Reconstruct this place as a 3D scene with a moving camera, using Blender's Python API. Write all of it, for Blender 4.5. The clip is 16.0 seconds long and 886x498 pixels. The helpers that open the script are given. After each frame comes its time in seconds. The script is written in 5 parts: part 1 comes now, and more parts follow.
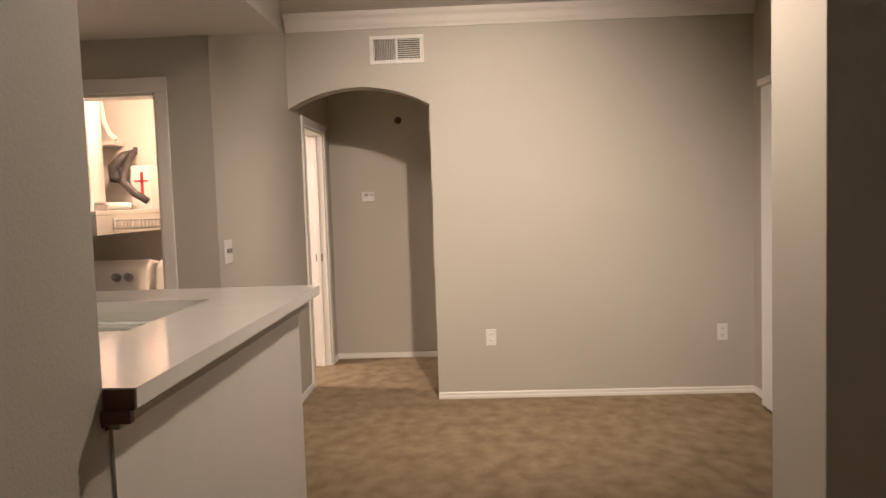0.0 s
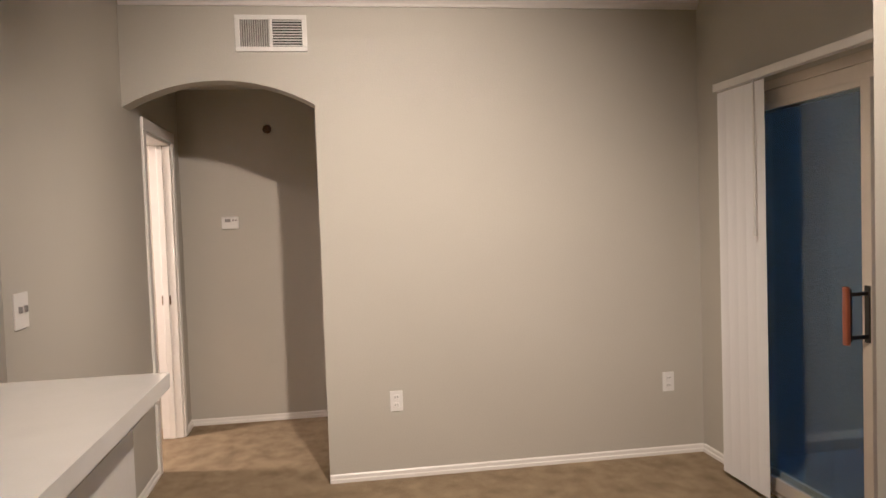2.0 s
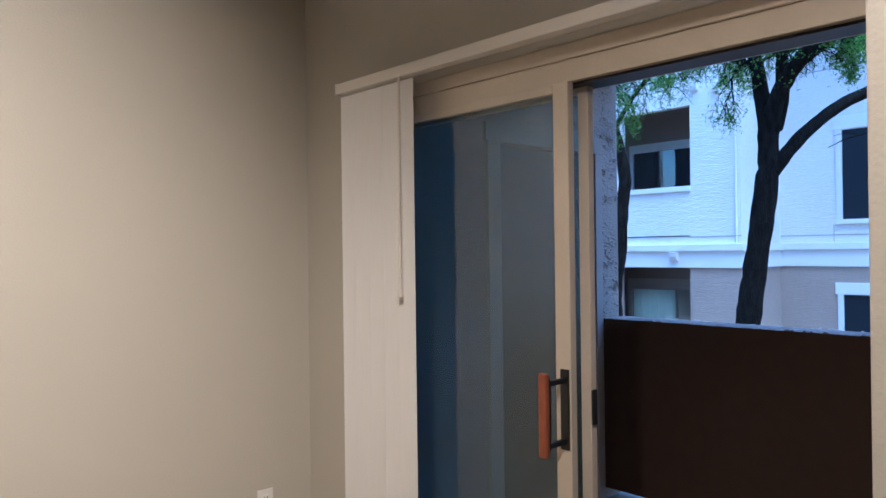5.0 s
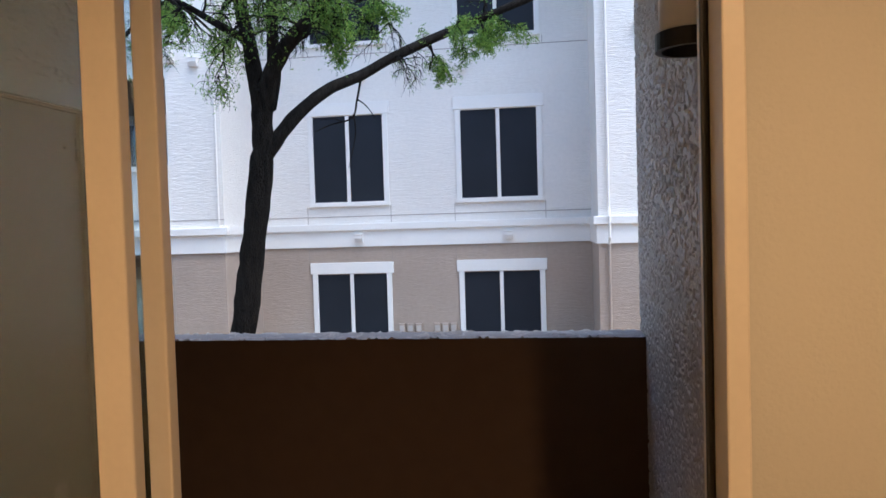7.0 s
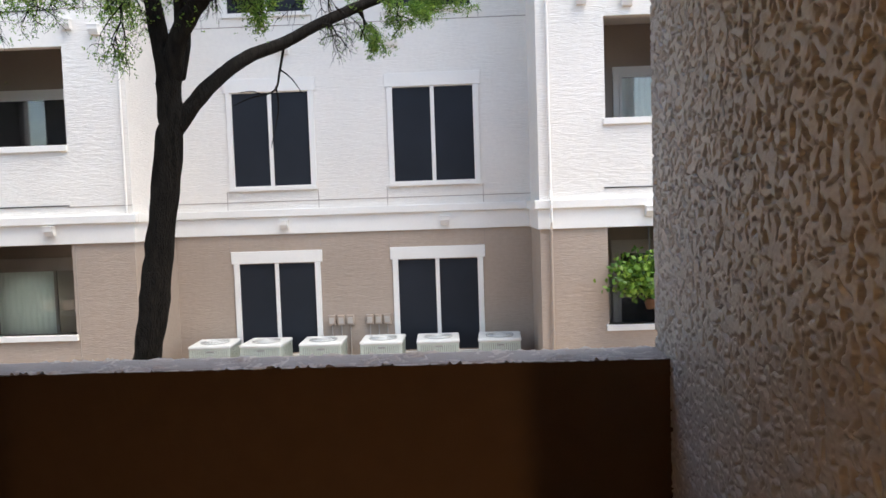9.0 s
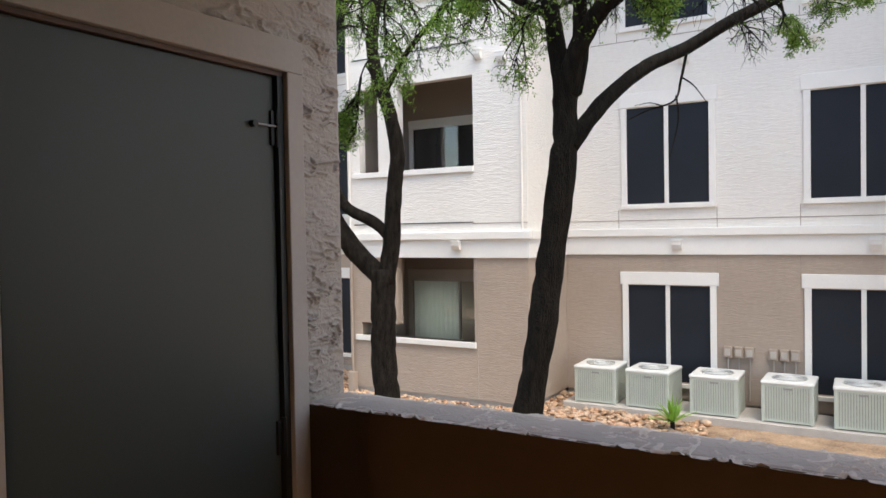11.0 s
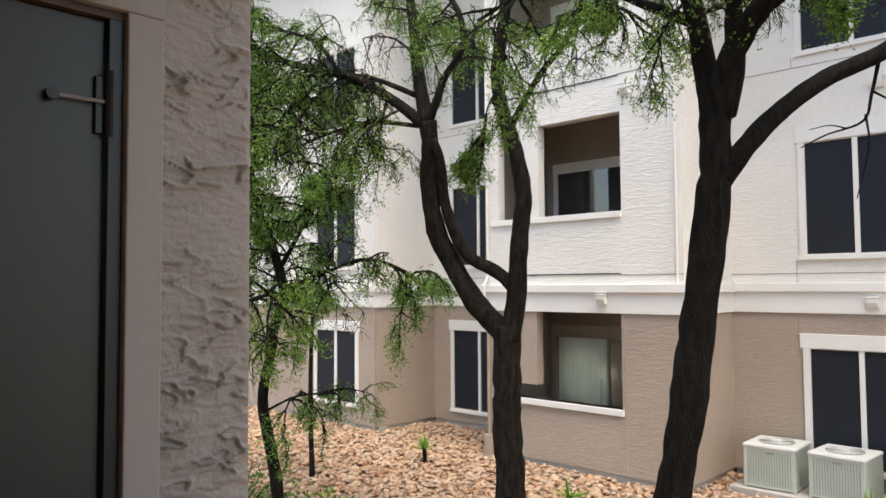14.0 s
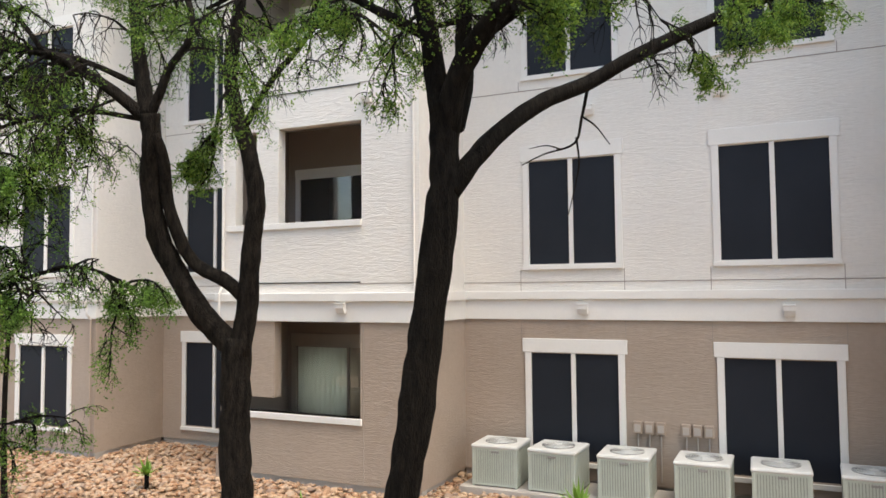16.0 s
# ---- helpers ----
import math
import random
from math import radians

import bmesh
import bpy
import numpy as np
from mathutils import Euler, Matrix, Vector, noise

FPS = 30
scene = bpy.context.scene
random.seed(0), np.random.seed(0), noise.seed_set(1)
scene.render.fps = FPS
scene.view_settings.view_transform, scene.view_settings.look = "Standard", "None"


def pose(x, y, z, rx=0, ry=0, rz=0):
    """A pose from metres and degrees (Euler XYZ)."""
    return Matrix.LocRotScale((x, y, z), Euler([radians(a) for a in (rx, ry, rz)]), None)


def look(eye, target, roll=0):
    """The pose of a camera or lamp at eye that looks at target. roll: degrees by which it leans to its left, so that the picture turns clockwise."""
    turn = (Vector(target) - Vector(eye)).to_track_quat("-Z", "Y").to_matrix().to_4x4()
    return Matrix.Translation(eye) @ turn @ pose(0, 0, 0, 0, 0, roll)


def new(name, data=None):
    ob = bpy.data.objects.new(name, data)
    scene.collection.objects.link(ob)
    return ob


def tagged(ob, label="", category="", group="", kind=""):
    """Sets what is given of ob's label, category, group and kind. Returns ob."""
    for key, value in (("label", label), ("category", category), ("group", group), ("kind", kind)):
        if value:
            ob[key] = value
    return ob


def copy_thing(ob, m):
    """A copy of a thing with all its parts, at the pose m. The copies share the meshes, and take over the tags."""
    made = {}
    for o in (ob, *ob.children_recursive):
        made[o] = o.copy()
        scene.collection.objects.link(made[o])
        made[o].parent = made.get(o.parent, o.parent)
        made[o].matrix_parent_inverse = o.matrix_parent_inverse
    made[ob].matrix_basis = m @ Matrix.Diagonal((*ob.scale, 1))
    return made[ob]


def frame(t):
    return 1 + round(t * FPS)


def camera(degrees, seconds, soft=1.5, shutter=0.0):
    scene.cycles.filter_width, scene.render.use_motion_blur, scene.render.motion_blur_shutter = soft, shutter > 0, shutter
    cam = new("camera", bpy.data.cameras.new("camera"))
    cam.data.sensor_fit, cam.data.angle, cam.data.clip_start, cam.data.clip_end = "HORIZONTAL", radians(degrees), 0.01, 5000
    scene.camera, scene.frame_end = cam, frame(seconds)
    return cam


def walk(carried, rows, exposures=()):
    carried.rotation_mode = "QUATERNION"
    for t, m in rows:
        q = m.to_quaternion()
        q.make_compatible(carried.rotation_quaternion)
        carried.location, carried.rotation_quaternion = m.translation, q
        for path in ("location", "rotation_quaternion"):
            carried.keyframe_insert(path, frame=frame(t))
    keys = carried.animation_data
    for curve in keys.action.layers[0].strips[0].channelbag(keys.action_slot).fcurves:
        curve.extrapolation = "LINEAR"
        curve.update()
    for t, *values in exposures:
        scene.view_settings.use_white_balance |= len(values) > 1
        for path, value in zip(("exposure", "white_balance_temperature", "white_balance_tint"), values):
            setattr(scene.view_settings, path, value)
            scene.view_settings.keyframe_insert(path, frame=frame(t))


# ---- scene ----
cam = camera(61.8, 16.0, soft=1.6, shutter=0.0)
PATH = [
    (0, (1.092, 0.492, 1.431), (1.005, 2.486, 1.297), -1.9),
    (0.5, (1.04, 0.726, 1.429), (0.945, 2.72, 1.303), -2.8),
    (1, (0.989, 1.013, 1.422), (0.936, 3.008, 1.301), -2.5),
    (1.5, (0.932, 1.292, 1.441), (0.992, 3.288, 1.341), -1.1),
    (2, (0.852, 1.599, 1.465), (1.153, 3.574, 1.378), -2.0),
    (2.5, (0.84, 1.857, 1.468), (1.197, 3.822, 1.374), -1.1),
    (3, (0.817, 2.108, 1.477), (1.045, 4.093, 1.39), 0.2),
    (3.5, (0.815, 2.322, 1.462), (1.196, 4.284, 1.405), -1.6),
    (4, (1.02, 2.544, 1.45), (1.684, 4.43, 1.395), -0.5),
    (4.5, (1.132, 2.742, 1.417), (2.124, 4.478, 1.41), 1.9),
    (5, (1.287, 2.949, 1.473), (2.638, 4.424, 1.48), -0.7),
    (5.2, (1.31, 3.059, 1.483), (2.787, 4.408, 1.496), -1.6),
    (7.3, (2.137, 3.736, 1.536), (4.126, 3.933, 1.452), -0.7),
    (7.5, (2.19, 3.749, 1.531), (4.181, 3.927, 1.443), -0.1),
    (8, (2.378, 3.792, 1.535), (4.373, 3.92, 1.472), -0.3),
    (8.5, (2.606, 3.859, 1.551), (4.605, 3.914, 1.485), -1.7),
    (9, (2.816, 3.89, 1.538), (4.811, 3.963, 1.419), -1.9),
    (9.5, (3.02, 3.93, 1.547), (5.0, 4.199, 1.469), -0.8),
    (10, (3.193, 3.99, 1.553), (5.118, 4.533, 1.511), -1.7),
    (10.2, (3.208, 4.054, 1.586), (5.091, 4.725, 1.526), -1.7),
    (12.3, (3.803, 4.112, 1.549), (5.358, 5.368, 1.6), 0.5),
    (12.5, (3.893, 4.13, 1.561), (5.455, 5.377, 1.624), -0.1),
    (13, (4.098, 4.137, 1.562), (5.582, 5.476, 1.627), 0.0),
    (13.5, (4.278, 4.199, 1.559), (5.689, 5.615, 1.628), 0.5),
    (14, (4.416, 4.322, 1.569), (5.851, 5.712, 1.665), -0.4),
    (14.5, (4.519, 4.387, 1.585), (5.992, 5.733, 1.716), -0.7),
    (15, (4.616, 4.388, 1.589), (6.145, 5.669, 1.745), 0.0),
    (15.5, (4.688, 4.375, 1.597), (6.349, 5.48, 1.732), -0.3),
    (16, (4.725, 4.351, 1.603), (6.537, 5.191, 1.711), -0.5),
]
EXPOSURES = [(0, 1.35, 4150, 4), (0.7, 1.35, 4100, 4), (2, 1.4, 4000, 4), (3.5, 1.4, 4000, 3), (4.5, 1.38, 3780, 3), (5.0, 1.48, 3820, 3), (6.3, 1.6, 5200, 6), (7.3, 1.5, 5900, 8), (8.5, 1.66, 6600, 8), (10, 1.62, 7100, 8), (12.5, 1.62, 7150, 8), (14.5, 1.45, 7500, 8), (16, 1.4, 7600, 8)]
walk(cam, [(t, look(eye, target, roll)) for t, eye, target, roll in PATH], EXPOSURES)
SKY, SUN, LIVING, WIDE, KITCHEN, LAUNDRY, BATH, ENTRY_FILL = 0.15, 1.5, 152, 56, 13, 13, 34, 0.8

# ---- world, sun, lamps ----
world = bpy.data.worlds.new("overcast_sky")
scene.world = world
world.use_nodes = True
wn = world.node_tree.nodes
sky = wn.new("ShaderNodeTexSky")
sky.sky_type = 'NISHITA'
sky.sun_disc = False
sky.sun_elevation = radians(62)
sky.sun_rotation = radians(200)
sky.air_density = 1.0
sky.dust_density = 1.5
sky.ozone_density = 0.6
wn["Background"].inputs["Strength"].default_value = SKY
world.node_tree.links.new(sky.outputs[0], wn["Background"].inputs["Color"])


def lamp(name, kind, m, power, colour, size=0.2, angle=0.0):
    data = bpy.data.lights.new(name, kind)
    data.energy, data.color = power, colour
    if kind == 'AREA':
        data.shape, data.size = 'DISK', size
    elif kind == 'SUN':
        data.angle = radians(angle)
    else:
        data.shadow_soft_size = size
    ob = new(name, data)
    ob.matrix_world = m
    return ob


WARM = (1.0, 0.57, 0.268)
lamp("sun", 'SUN', look((0, 0, 30), (6, 9, 0)), SUN, (1.0, 0.97, 0.93), angle=35)
lamp("living_spot", 'SPOT', look((1.31, 3.35, 2.68), (1.12, 5.73, 1.05)), LIVING, WARM, size=0.04)
bpy.data.lights["living_spot"].spot_size = radians(100)
bpy.data.lights["living_spot"].spot_blend = 1.0
lamp("living_lamp", 'SPOT', pose(1.31, 3.25, 2.66), WIDE, WARM, size=0.05)
bpy.data.lights["living_lamp"].spot_size = radians(160)
bpy.data.lights["living_lamp"].spot_blend = 0.55
lamp("kitchen_lamp", 'AREA', pose(-0.85, 1.0, 2.25), KITCHEN, WARM, size=0.8)
lamp("laundry_lamp", 'AREA', pose(-0.66, 4.62, 2.40), LAUNDRY, (1.0, 0.48, 0.19), size=0.2)
lamp("bath_lamp", 'AREA', pose(-1.5, 6.4, 2.40), BATH, (1.0, 0.55, 0.27), size=0.3)
lamp("far_room_lamp", 'AREA', look((16.47, 12.1, -0.1), (10, 12.1, -0.1)), 1.3, (0.95, 0.98, 1.0), size=1.1)
# added fill over the entry, no fixture known here; brightens the near walls
lamp("added_entry_fill", 'AREA', pose(1.9, 1.1, 2.68), ENTRY_FILL, (1.0, 0.66, 0.38), size=0.35)


# ---- materials ----
def material(name, colour, rough=0.6, metal=0.0, vary=0.12, scale=3.0, fine=60.0, bump=0.1, dist=0.002, stretch=(1, 1, 1), second=None, coat=0.0):
    """A procedural surface: stains at a coarse scale, grain and relief at a fine one."""
    m = bpy.data.materials.new(name)
    m.use_nodes = True
    n, l = m.node_tree.nodes, m.node_tree.links
    b = n["Principled BSDF"]
    b.inputs["Roughness"].default_value, b.inputs["Metallic"].default_value = rough, metal
    b.inputs["Coat Weight"].default_value = coat
    tc, mp = n.new("ShaderNodeTexCoord"), n.new("ShaderNodeMapping")
    mp.inputs["Scale"].default_value = stretch
    l.new(tc.outputs["Object"], mp.inputs["Vector"])
    big, small = n.new("ShaderNodeTexNoise"), n.new("ShaderNodeTexNoise")
    big.inputs["Scale"].default_value, big.inputs["Detail"].default_value = scale, 6
    small.inputs["Scale"].default_value, small.inputs["Detail"].default_value = fine, 4
    l.new(mp.outputs[0], big.inputs["Vector"])
    l.new(mp.outputs[0], small.inputs["Vector"])
    ramp = n.new("ShaderNodeValToRGB")
    lo = [c * (1 - vary) for c in colour]
    hi = [min(1, c * (1 + vary)) for c in colour] if second is None else second
    ramp.color_ramp.elements[0].position, ramp.color_ramp.elements[1].position = 0.35, 0.65
    ramp.color_ramp.elements[0].color, ramp.color_ramp.elements[1].color = (*lo, 1), (*hi, 1)
    mix = n.new("ShaderNodeMix")
    mix.data_type = 'FLOAT'
    mix.inputs[0].default_value = 0.35
    l.new(big.outputs["Fac"], mix.inputs[2])
    l.new(small.outputs["Fac"], mix.inputs[3])
    l.new(mix.outputs[0], ramp.inputs["Fac"])
    l.new(ramp.outputs["Color"], b.inputs["Base Color"])
    if bump:
        bp = n.new("ShaderNodeBump")
        bp.inputs["Strength"].default_value, bp.inputs["Distance"].default_value = bump, dist
        l.new(small.outputs["Fac"], bp.inputs["Height"])
        l.new(bp.outputs[0], b.inputs["Normal"])
    return m


def island_material(name, stops, rough=0.7, through_light=0.0, bump=0.0):
    """Each loose piece of the mesh takes its own tone from the ramp."""
    m = bpy.data.materials.new(name)
    m.use_nodes = True
    n, l = m.node_tree.nodes, m.node_tree.links
    b = n["Principled BSDF"]
    b.inputs["Roughness"].default_value = rough
    g, ramp = n.new("ShaderNodeNewGeometry"), n.new("ShaderNodeValToRGB")
    while len(ramp.color_ramp.elements) < len(stops):
        ramp.color_ramp.elements.new(0.5)
    for k, c in enumerate(stops):
        ramp.color_ramp.elements[k].position = k / (len(stops) - 1)
        ramp.color_ramp.elements[k].color = (*c, 1)
    l.new(g.outputs["Random Per Island"], ramp.inputs["Fac"])
    l.new(ramp.outputs["Color"], b.inputs["Base Color"])
    if bump:
        tc, t, bp = n.new("ShaderNodeTexCoord"), n.new("ShaderNodeTexNoise"), n.new("ShaderNodeBump")
        t.inputs["Scale"].default_value = 40
        bp.inputs["Strength"].default_value, bp.inputs["Distance"].default_value = bump, 0.01
        l.new(tc.outputs["Object"], t.inputs["Vector"])
        l.new(t.outputs["Fac"], bp.inputs["Height"])
        l.new(bp.outputs[0], b.inputs["Normal"])
    if through_light:
        tr, ad = n.new("ShaderNodeBsdfTranslucent"), n.new("ShaderNodeMixShader")
        ad.inputs[0].default_value = through_light
        l.new(ramp.outputs["Color"], tr.inputs["Color"])
        l.new(b.outputs[0], ad.inputs[1])
        l.new(tr.outputs[0], ad.inputs[2])
        l.new(ad.outputs[0], n["Material Output"].inputs["Surface"])
    return m


def sheet_glass(name, gloss, tint=(1, 1, 1)):
    """Thin window glass: mostly clear, with a weak mirror on it."""
    m = bpy.data.materials.new(name)
    m.use_nodes = True
    n, l = m.node_tree.nodes, m.node_tree.links
    n.remove(n["Principled BSDF"])
    clear, shine, mix = n.new("ShaderNodeBsdfTransparent"), n.new("ShaderNodeBsdfGlossy"), n.new("ShaderNodeMixShader")
    shine.inputs["Roughness"].default_value = 0.03
    clear.inputs["Color"].default_value = (*tint, 1)
    mix.inputs["Fac"].default_value = gloss
    l.new(clear.outputs[0], mix.inputs[1])
    l.new(shine.outputs[0], mix.inputs[2])
    l.new(mix.outputs[0], n["Material Output"].inputs["Surface"])
    return m


def bark_material(name, dark, light):
    m = material(name, dark, rough=0.9, vary=0.3, scale=20, fine=95, bump=1.0, dist=0.03, stretch=(1, 1, 0.25), second=light)
    m.node_tree.nodes["Principled BSDF"].inputs["Specular IOR Level"].default_value = 0.12
    return m


def trowel_material(name, colour, scale, bump, dist, stretch, vary=0.08):
    """Hand-trowelled stucco: drawn ridges over a fine sand."""
    m = material(name, colour, rough=0.9, vary=vary, scale=0.7, fine=14, bump=0.0)
    n, l = m.node_tree.nodes, m.node_tree.links
    tc, mp = n.new("ShaderNodeTexCoord"), n.new("ShaderNodeMapping")
    mp.inputs["Scale"].default_value = stretch
    w, s = n.new("ShaderNodeTexNoise"), n.new("ShaderNodeTexNoise")
    w.inputs["Scale"].default_value, w.inputs["Detail"].default_value, w.inputs["Distortion"].default_value = scale, 5, 1.2
    s.inputs["Scale"].default_value, s.inputs["Detail"].default_value = 160, 2
    l.new(tc.outputs["Object"], mp.inputs["Vector"])
    l.new(mp.outputs[0], w.inputs["Vector"])
    l.new(tc.outputs["Object"], s.inputs["Vector"])
    a = n.new("ShaderNodeMath")
    a.operation = 'MULTIPLY_ADD'
    a.inputs[1].default_value = 0.12
    l.new(s.outputs["Fac"], a.inputs[0])
    l.new(w.outputs["Fac"], a.inputs[2])
    bp = n.new("ShaderNodeBump")
    bp.inputs["Strength"].default_value, bp.inputs["Distance"].default_value = bump, dist
    l.new(a.outputs[0], bp.inputs["Height"])
    l.new(bp.outputs[0], n["Principled BSDF"].inputs["Normal"])
    return m


PAINT = material("greige_wall_paint", (0.48, 0.462, 0.40), rough=0.6, vary=0.03, scale=1.5, fine=140, bump=0.5, dist=0.002)
CEIL = material("ceiling_paint", (0.62, 0.595, 0.545), rough=0.8, vary=0.03, scale=1.2, fine=110, bump=0.3, dist=0.002)
TRIM = material("white_trim_paint", (0.78, 0.76, 0.72), rough=0.35, vary=0.03, scale=4, fine=80, bump=0.05)
CARPET = material("brown_carpet", (0.225, 0.167, 0.09), rough=1.0, vary=0.16, scale=9, fine=260, bump=0.8, dist=0.006, stretch=(1, 0.75, 1), second=(0.345, 0.27, 0.155))
QUARTZ = material("white_quartz", (0.80, 0.79, 0.76), rough=0.12, vary=0.03, scale=9, fine=200, bump=0.0, coat=0.3)
BASIN = material("white_sink_enamel", (0.74, 0.75, 0.70), rough=0.18, vary=0.03, bump=0.0, coat=0.4)
WOODEDGE = material("dark_stained_wood", (0.10, 0.045, 0.022), rough=0.5, vary=0.3, scale=6, fine=40, stretch=(1, 8, 1))
CHROME = material("chrome", (0.75, 0.75, 0.76), rough=0.12, metal=1.0, vary=0.02, bump=0.0)
PLASTIC = material("white_plastic", (0.76, 0.75, 0.72), rough=0.35, vary=0.02, bump=0.0)
BLACK = material("black_metal", (0.012, 0.012, 0.012), rough=0.4, vary=0.2, bump=0.03)
BRASS = material("aged_brass", (0.15, 0.10, 0.05), rough=0.5, metal=0.7, vary=0.1, bump=0.0)
GREY = material("grey_plastic", (0.28, 0.27, 0.26), rough=0.4, vary=0.05, bump=0.0)
ALMOND = material("almond_aluminium", (0.62, 0.56, 0.46), rough=0.4, vary=0.04, scale=5, fine=90, bump=0.03)
VINYL = material("white_vinyl_vane", (0.83, 0.83, 0.84), rough=0.45, vary=0.03, scale=2, fine=90, bump=0.05, stretch=(1, 1, 0.1))
DOORGLASS = sheet_glass("tinted_door_glass", 0.07, (0.74, 0.83, 0.88))
CLEARGLASS = sheet_glass("clear_window_glass", 0.07)
HANDLEWOOD = material("oiled_handle_wood", (0.30, 0.09, 0.035), rough=0.4, vary=0.25, scale=12, fine=60, stretch=(6, 6, 1))
TANK = material("enamelled_tank_steel", (0.62, 0.60, 0.57), rough=0.3, vary=0.03, bump=0.0)
STICKER = material("white_label_paper", (0.80, 0.78, 0.75), rough=0.6, vary=0.02, bump=0.0)
YELLOW = material("yellow_label_paper", (0.85, 0.60, 0.03), rough=0.6, vary=0.03, bump=0.0)
# label print, and the painted dark of unlit rooms behind panes
INK_AND_DARK = material("black_ink_and_room_dark", (0.02, 0.02, 0.02), rough=0.7, vary=0.1, bump=0.0)
REDINK = material("red_ink", (0.5, 0.04, 0.03), rough=0.7, vary=0.1, bump=0.0)
FOIL = material("grey_foil_hose", (0.05, 0.045, 0.042), rough=0.5, vary=0.4, scale=20, fine=120, bump=0.4, dist=0.004)
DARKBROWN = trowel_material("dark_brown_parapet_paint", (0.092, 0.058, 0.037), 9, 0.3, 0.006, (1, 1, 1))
TAUPE = trowel_material("taupe_stucco", (0.40, 0.35, 0.31), 30, 0.7, 0.008, (1, 1, 1.3))
SIDEWALL = trowel_material("satin_taupe_stucco_paint", (0.54, 0.495, 0.455), 30, 0.2, 0.005, (1, 1, 1.3))
SIDEWALL.node_tree.nodes["Principled BSDF"].inputs["Roughness"].default_value = 0.27
CAPSTONE = trowel_material("pale_parapet_cap_stucco", (0.56, 0.50, 0.44), 30, 0.6, 0.008, (1, 1, 1))
TAUPETRIM = material("taupe_trim_board", (0.42, 0.37, 0.33), rough=0.7, vary=0.06, scale=3, fine=70, bump=0.15, dist=0.002)
CLOSET = material("dark_olive_door_paint", (0.043, 0.047, 0.041), rough=0.42, vary=0.08, scale=1.6, fine=90, bump=0.05)
CONCRETE = material("balcony_concrete", (0.40, 0.37, 0.34), rough=0.9, vary=0.15, scale=2, fine=70, bump=0.2)
WHITESTUCCO = trowel_material("white_stucco", (0.74, 0.705, 0.66), 11.0, 0.6, 0.022, (1, 0.42, 2.6), vary=0.05)
BEIGESTUCCO = trowel_material("beige_stucco", (0.37, 0.295, 0.24), 11.0, 0.42, 0.022, (1, 0.42, 2.6), vary=0.08)
BAND = material("white_band_paint", (0.76, 0.735, 0.70), rough=0.7, vary=0.04, scale=1.2, fine=40, bump=0.15, dist=0.004)
SCREEN = material("dark_solar_screen", (0.018, 0.021, 0.028), rough=0.5, vary=0.15, scale=1.0, fine=300, bump=0.1)
DARKGLASS = material("dark_window_glass", (0.02, 0.025, 0.03), rough=0.04, vary=0.1, bump=0.0, coat=0.6)
CURTAIN = island_material("pale_green_curtain", [(0.78, 0.84, 0.79), (0.84, 0.88, 0.85)], rough=0.8, through_light=0.4)
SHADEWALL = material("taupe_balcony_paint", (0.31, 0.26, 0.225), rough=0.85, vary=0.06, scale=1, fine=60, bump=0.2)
ROOF = material("grey_roof_shingle", (0.12, 0.11, 0.10), rough=0.9, vary=0.2, scale=4, fine=60, bump=0.4)
CONDENSER = material("pale_grey_green_enamel", (0.44, 0.475, 0.42), rough=0.5, vary=0.05, scale=3, fine=60, bump=0.05)
COIL = material("grey_coil_fins", (0.27, 0.29, 0.26), rough=0.6, vary=0.15, scale=20, fine=120, bump=0.2)
CONDTOP = material("white_enamel_grille", (0.62, 0.62, 0.60), rough=0.5, vary=0.06, scale=5, fine=60, bump=0.05)
BARK = bark_material("dark_ridged_bark", (0.003, 0.0026, 0.0022), (0.018, 0.015, 0.012))
BARKGREY = bark_material("grey_brown_bark", (0.005, 0.004, 0.0033), (0.031, 0.025, 0.020))
LEAF = island_material("green_leaves", [(0.04, 0.10, 0.012), (0.09, 0.20, 0.025), (0.17, 0.30, 0.04), (0.26, 0.37, 0.06)], rough=0.5, through_light=0.45)
LEAFDARK = island_material("deep_green_leaves", [(0.05, 0.13, 0.018), (0.11, 0.235, 0.033), (0.20, 0.36, 0.055)], rough=0.5, through_light=0.4)
SCREEN.node_tree.nodes["Principled BSDF"].inputs["Specular IOR Level"].default_value = 0.15
DARKBROWN.node_tree.nodes["Principled BSDF"].inputs["Specular IOR Level"].default_value = 0.15
STONE = island_material("river_stones", [(0.27, 0.13, 0.07), (0.42, 0.26, 0.16), (0.50, 0.36, 0.25), (0.36, 0.19, 0.10), (0.47, 0.35, 0.26), (0.24, 0.16, 0.12)], rough=0.85, bump=0.3)
EARTH = material("earth_between_stones", (0.22, 0.135, 0.08), rough=1.0, vary=0.35, scale=3, fine=25, bump=0.8, dist=0.03, second=(0.42, 0.29, 0.19))
REDKERB = material("red_kerb_paint", (0.50, 0.09, 0.06), rough=0.7, vary=0.2, bump=0.2)
ASPHALT = material("asphalt", (0.06, 0.06, 0.06), rough=0.95, vary=0.2, fine=120, bump=0.3)
FROST = material("frosted_lantern_glass", (0.70, 0.69, 0.66), rough=0.35, vary=0.02, bump=0.0)


# ---- building blocks ----
def part(name, bm, mat, parent=None, label="", smooth=False):
    """Link a bmesh as one mesh object, under a thing or a part if one is given."""
    me = bpy.data.meshes.new(name)
    bmesh.ops.recalc_face_normals(bm, faces=bm.faces)
    bm.to_mesh(me)
    bm.free()
    return part_mesh(name, me, mat, parent, label, smooth)


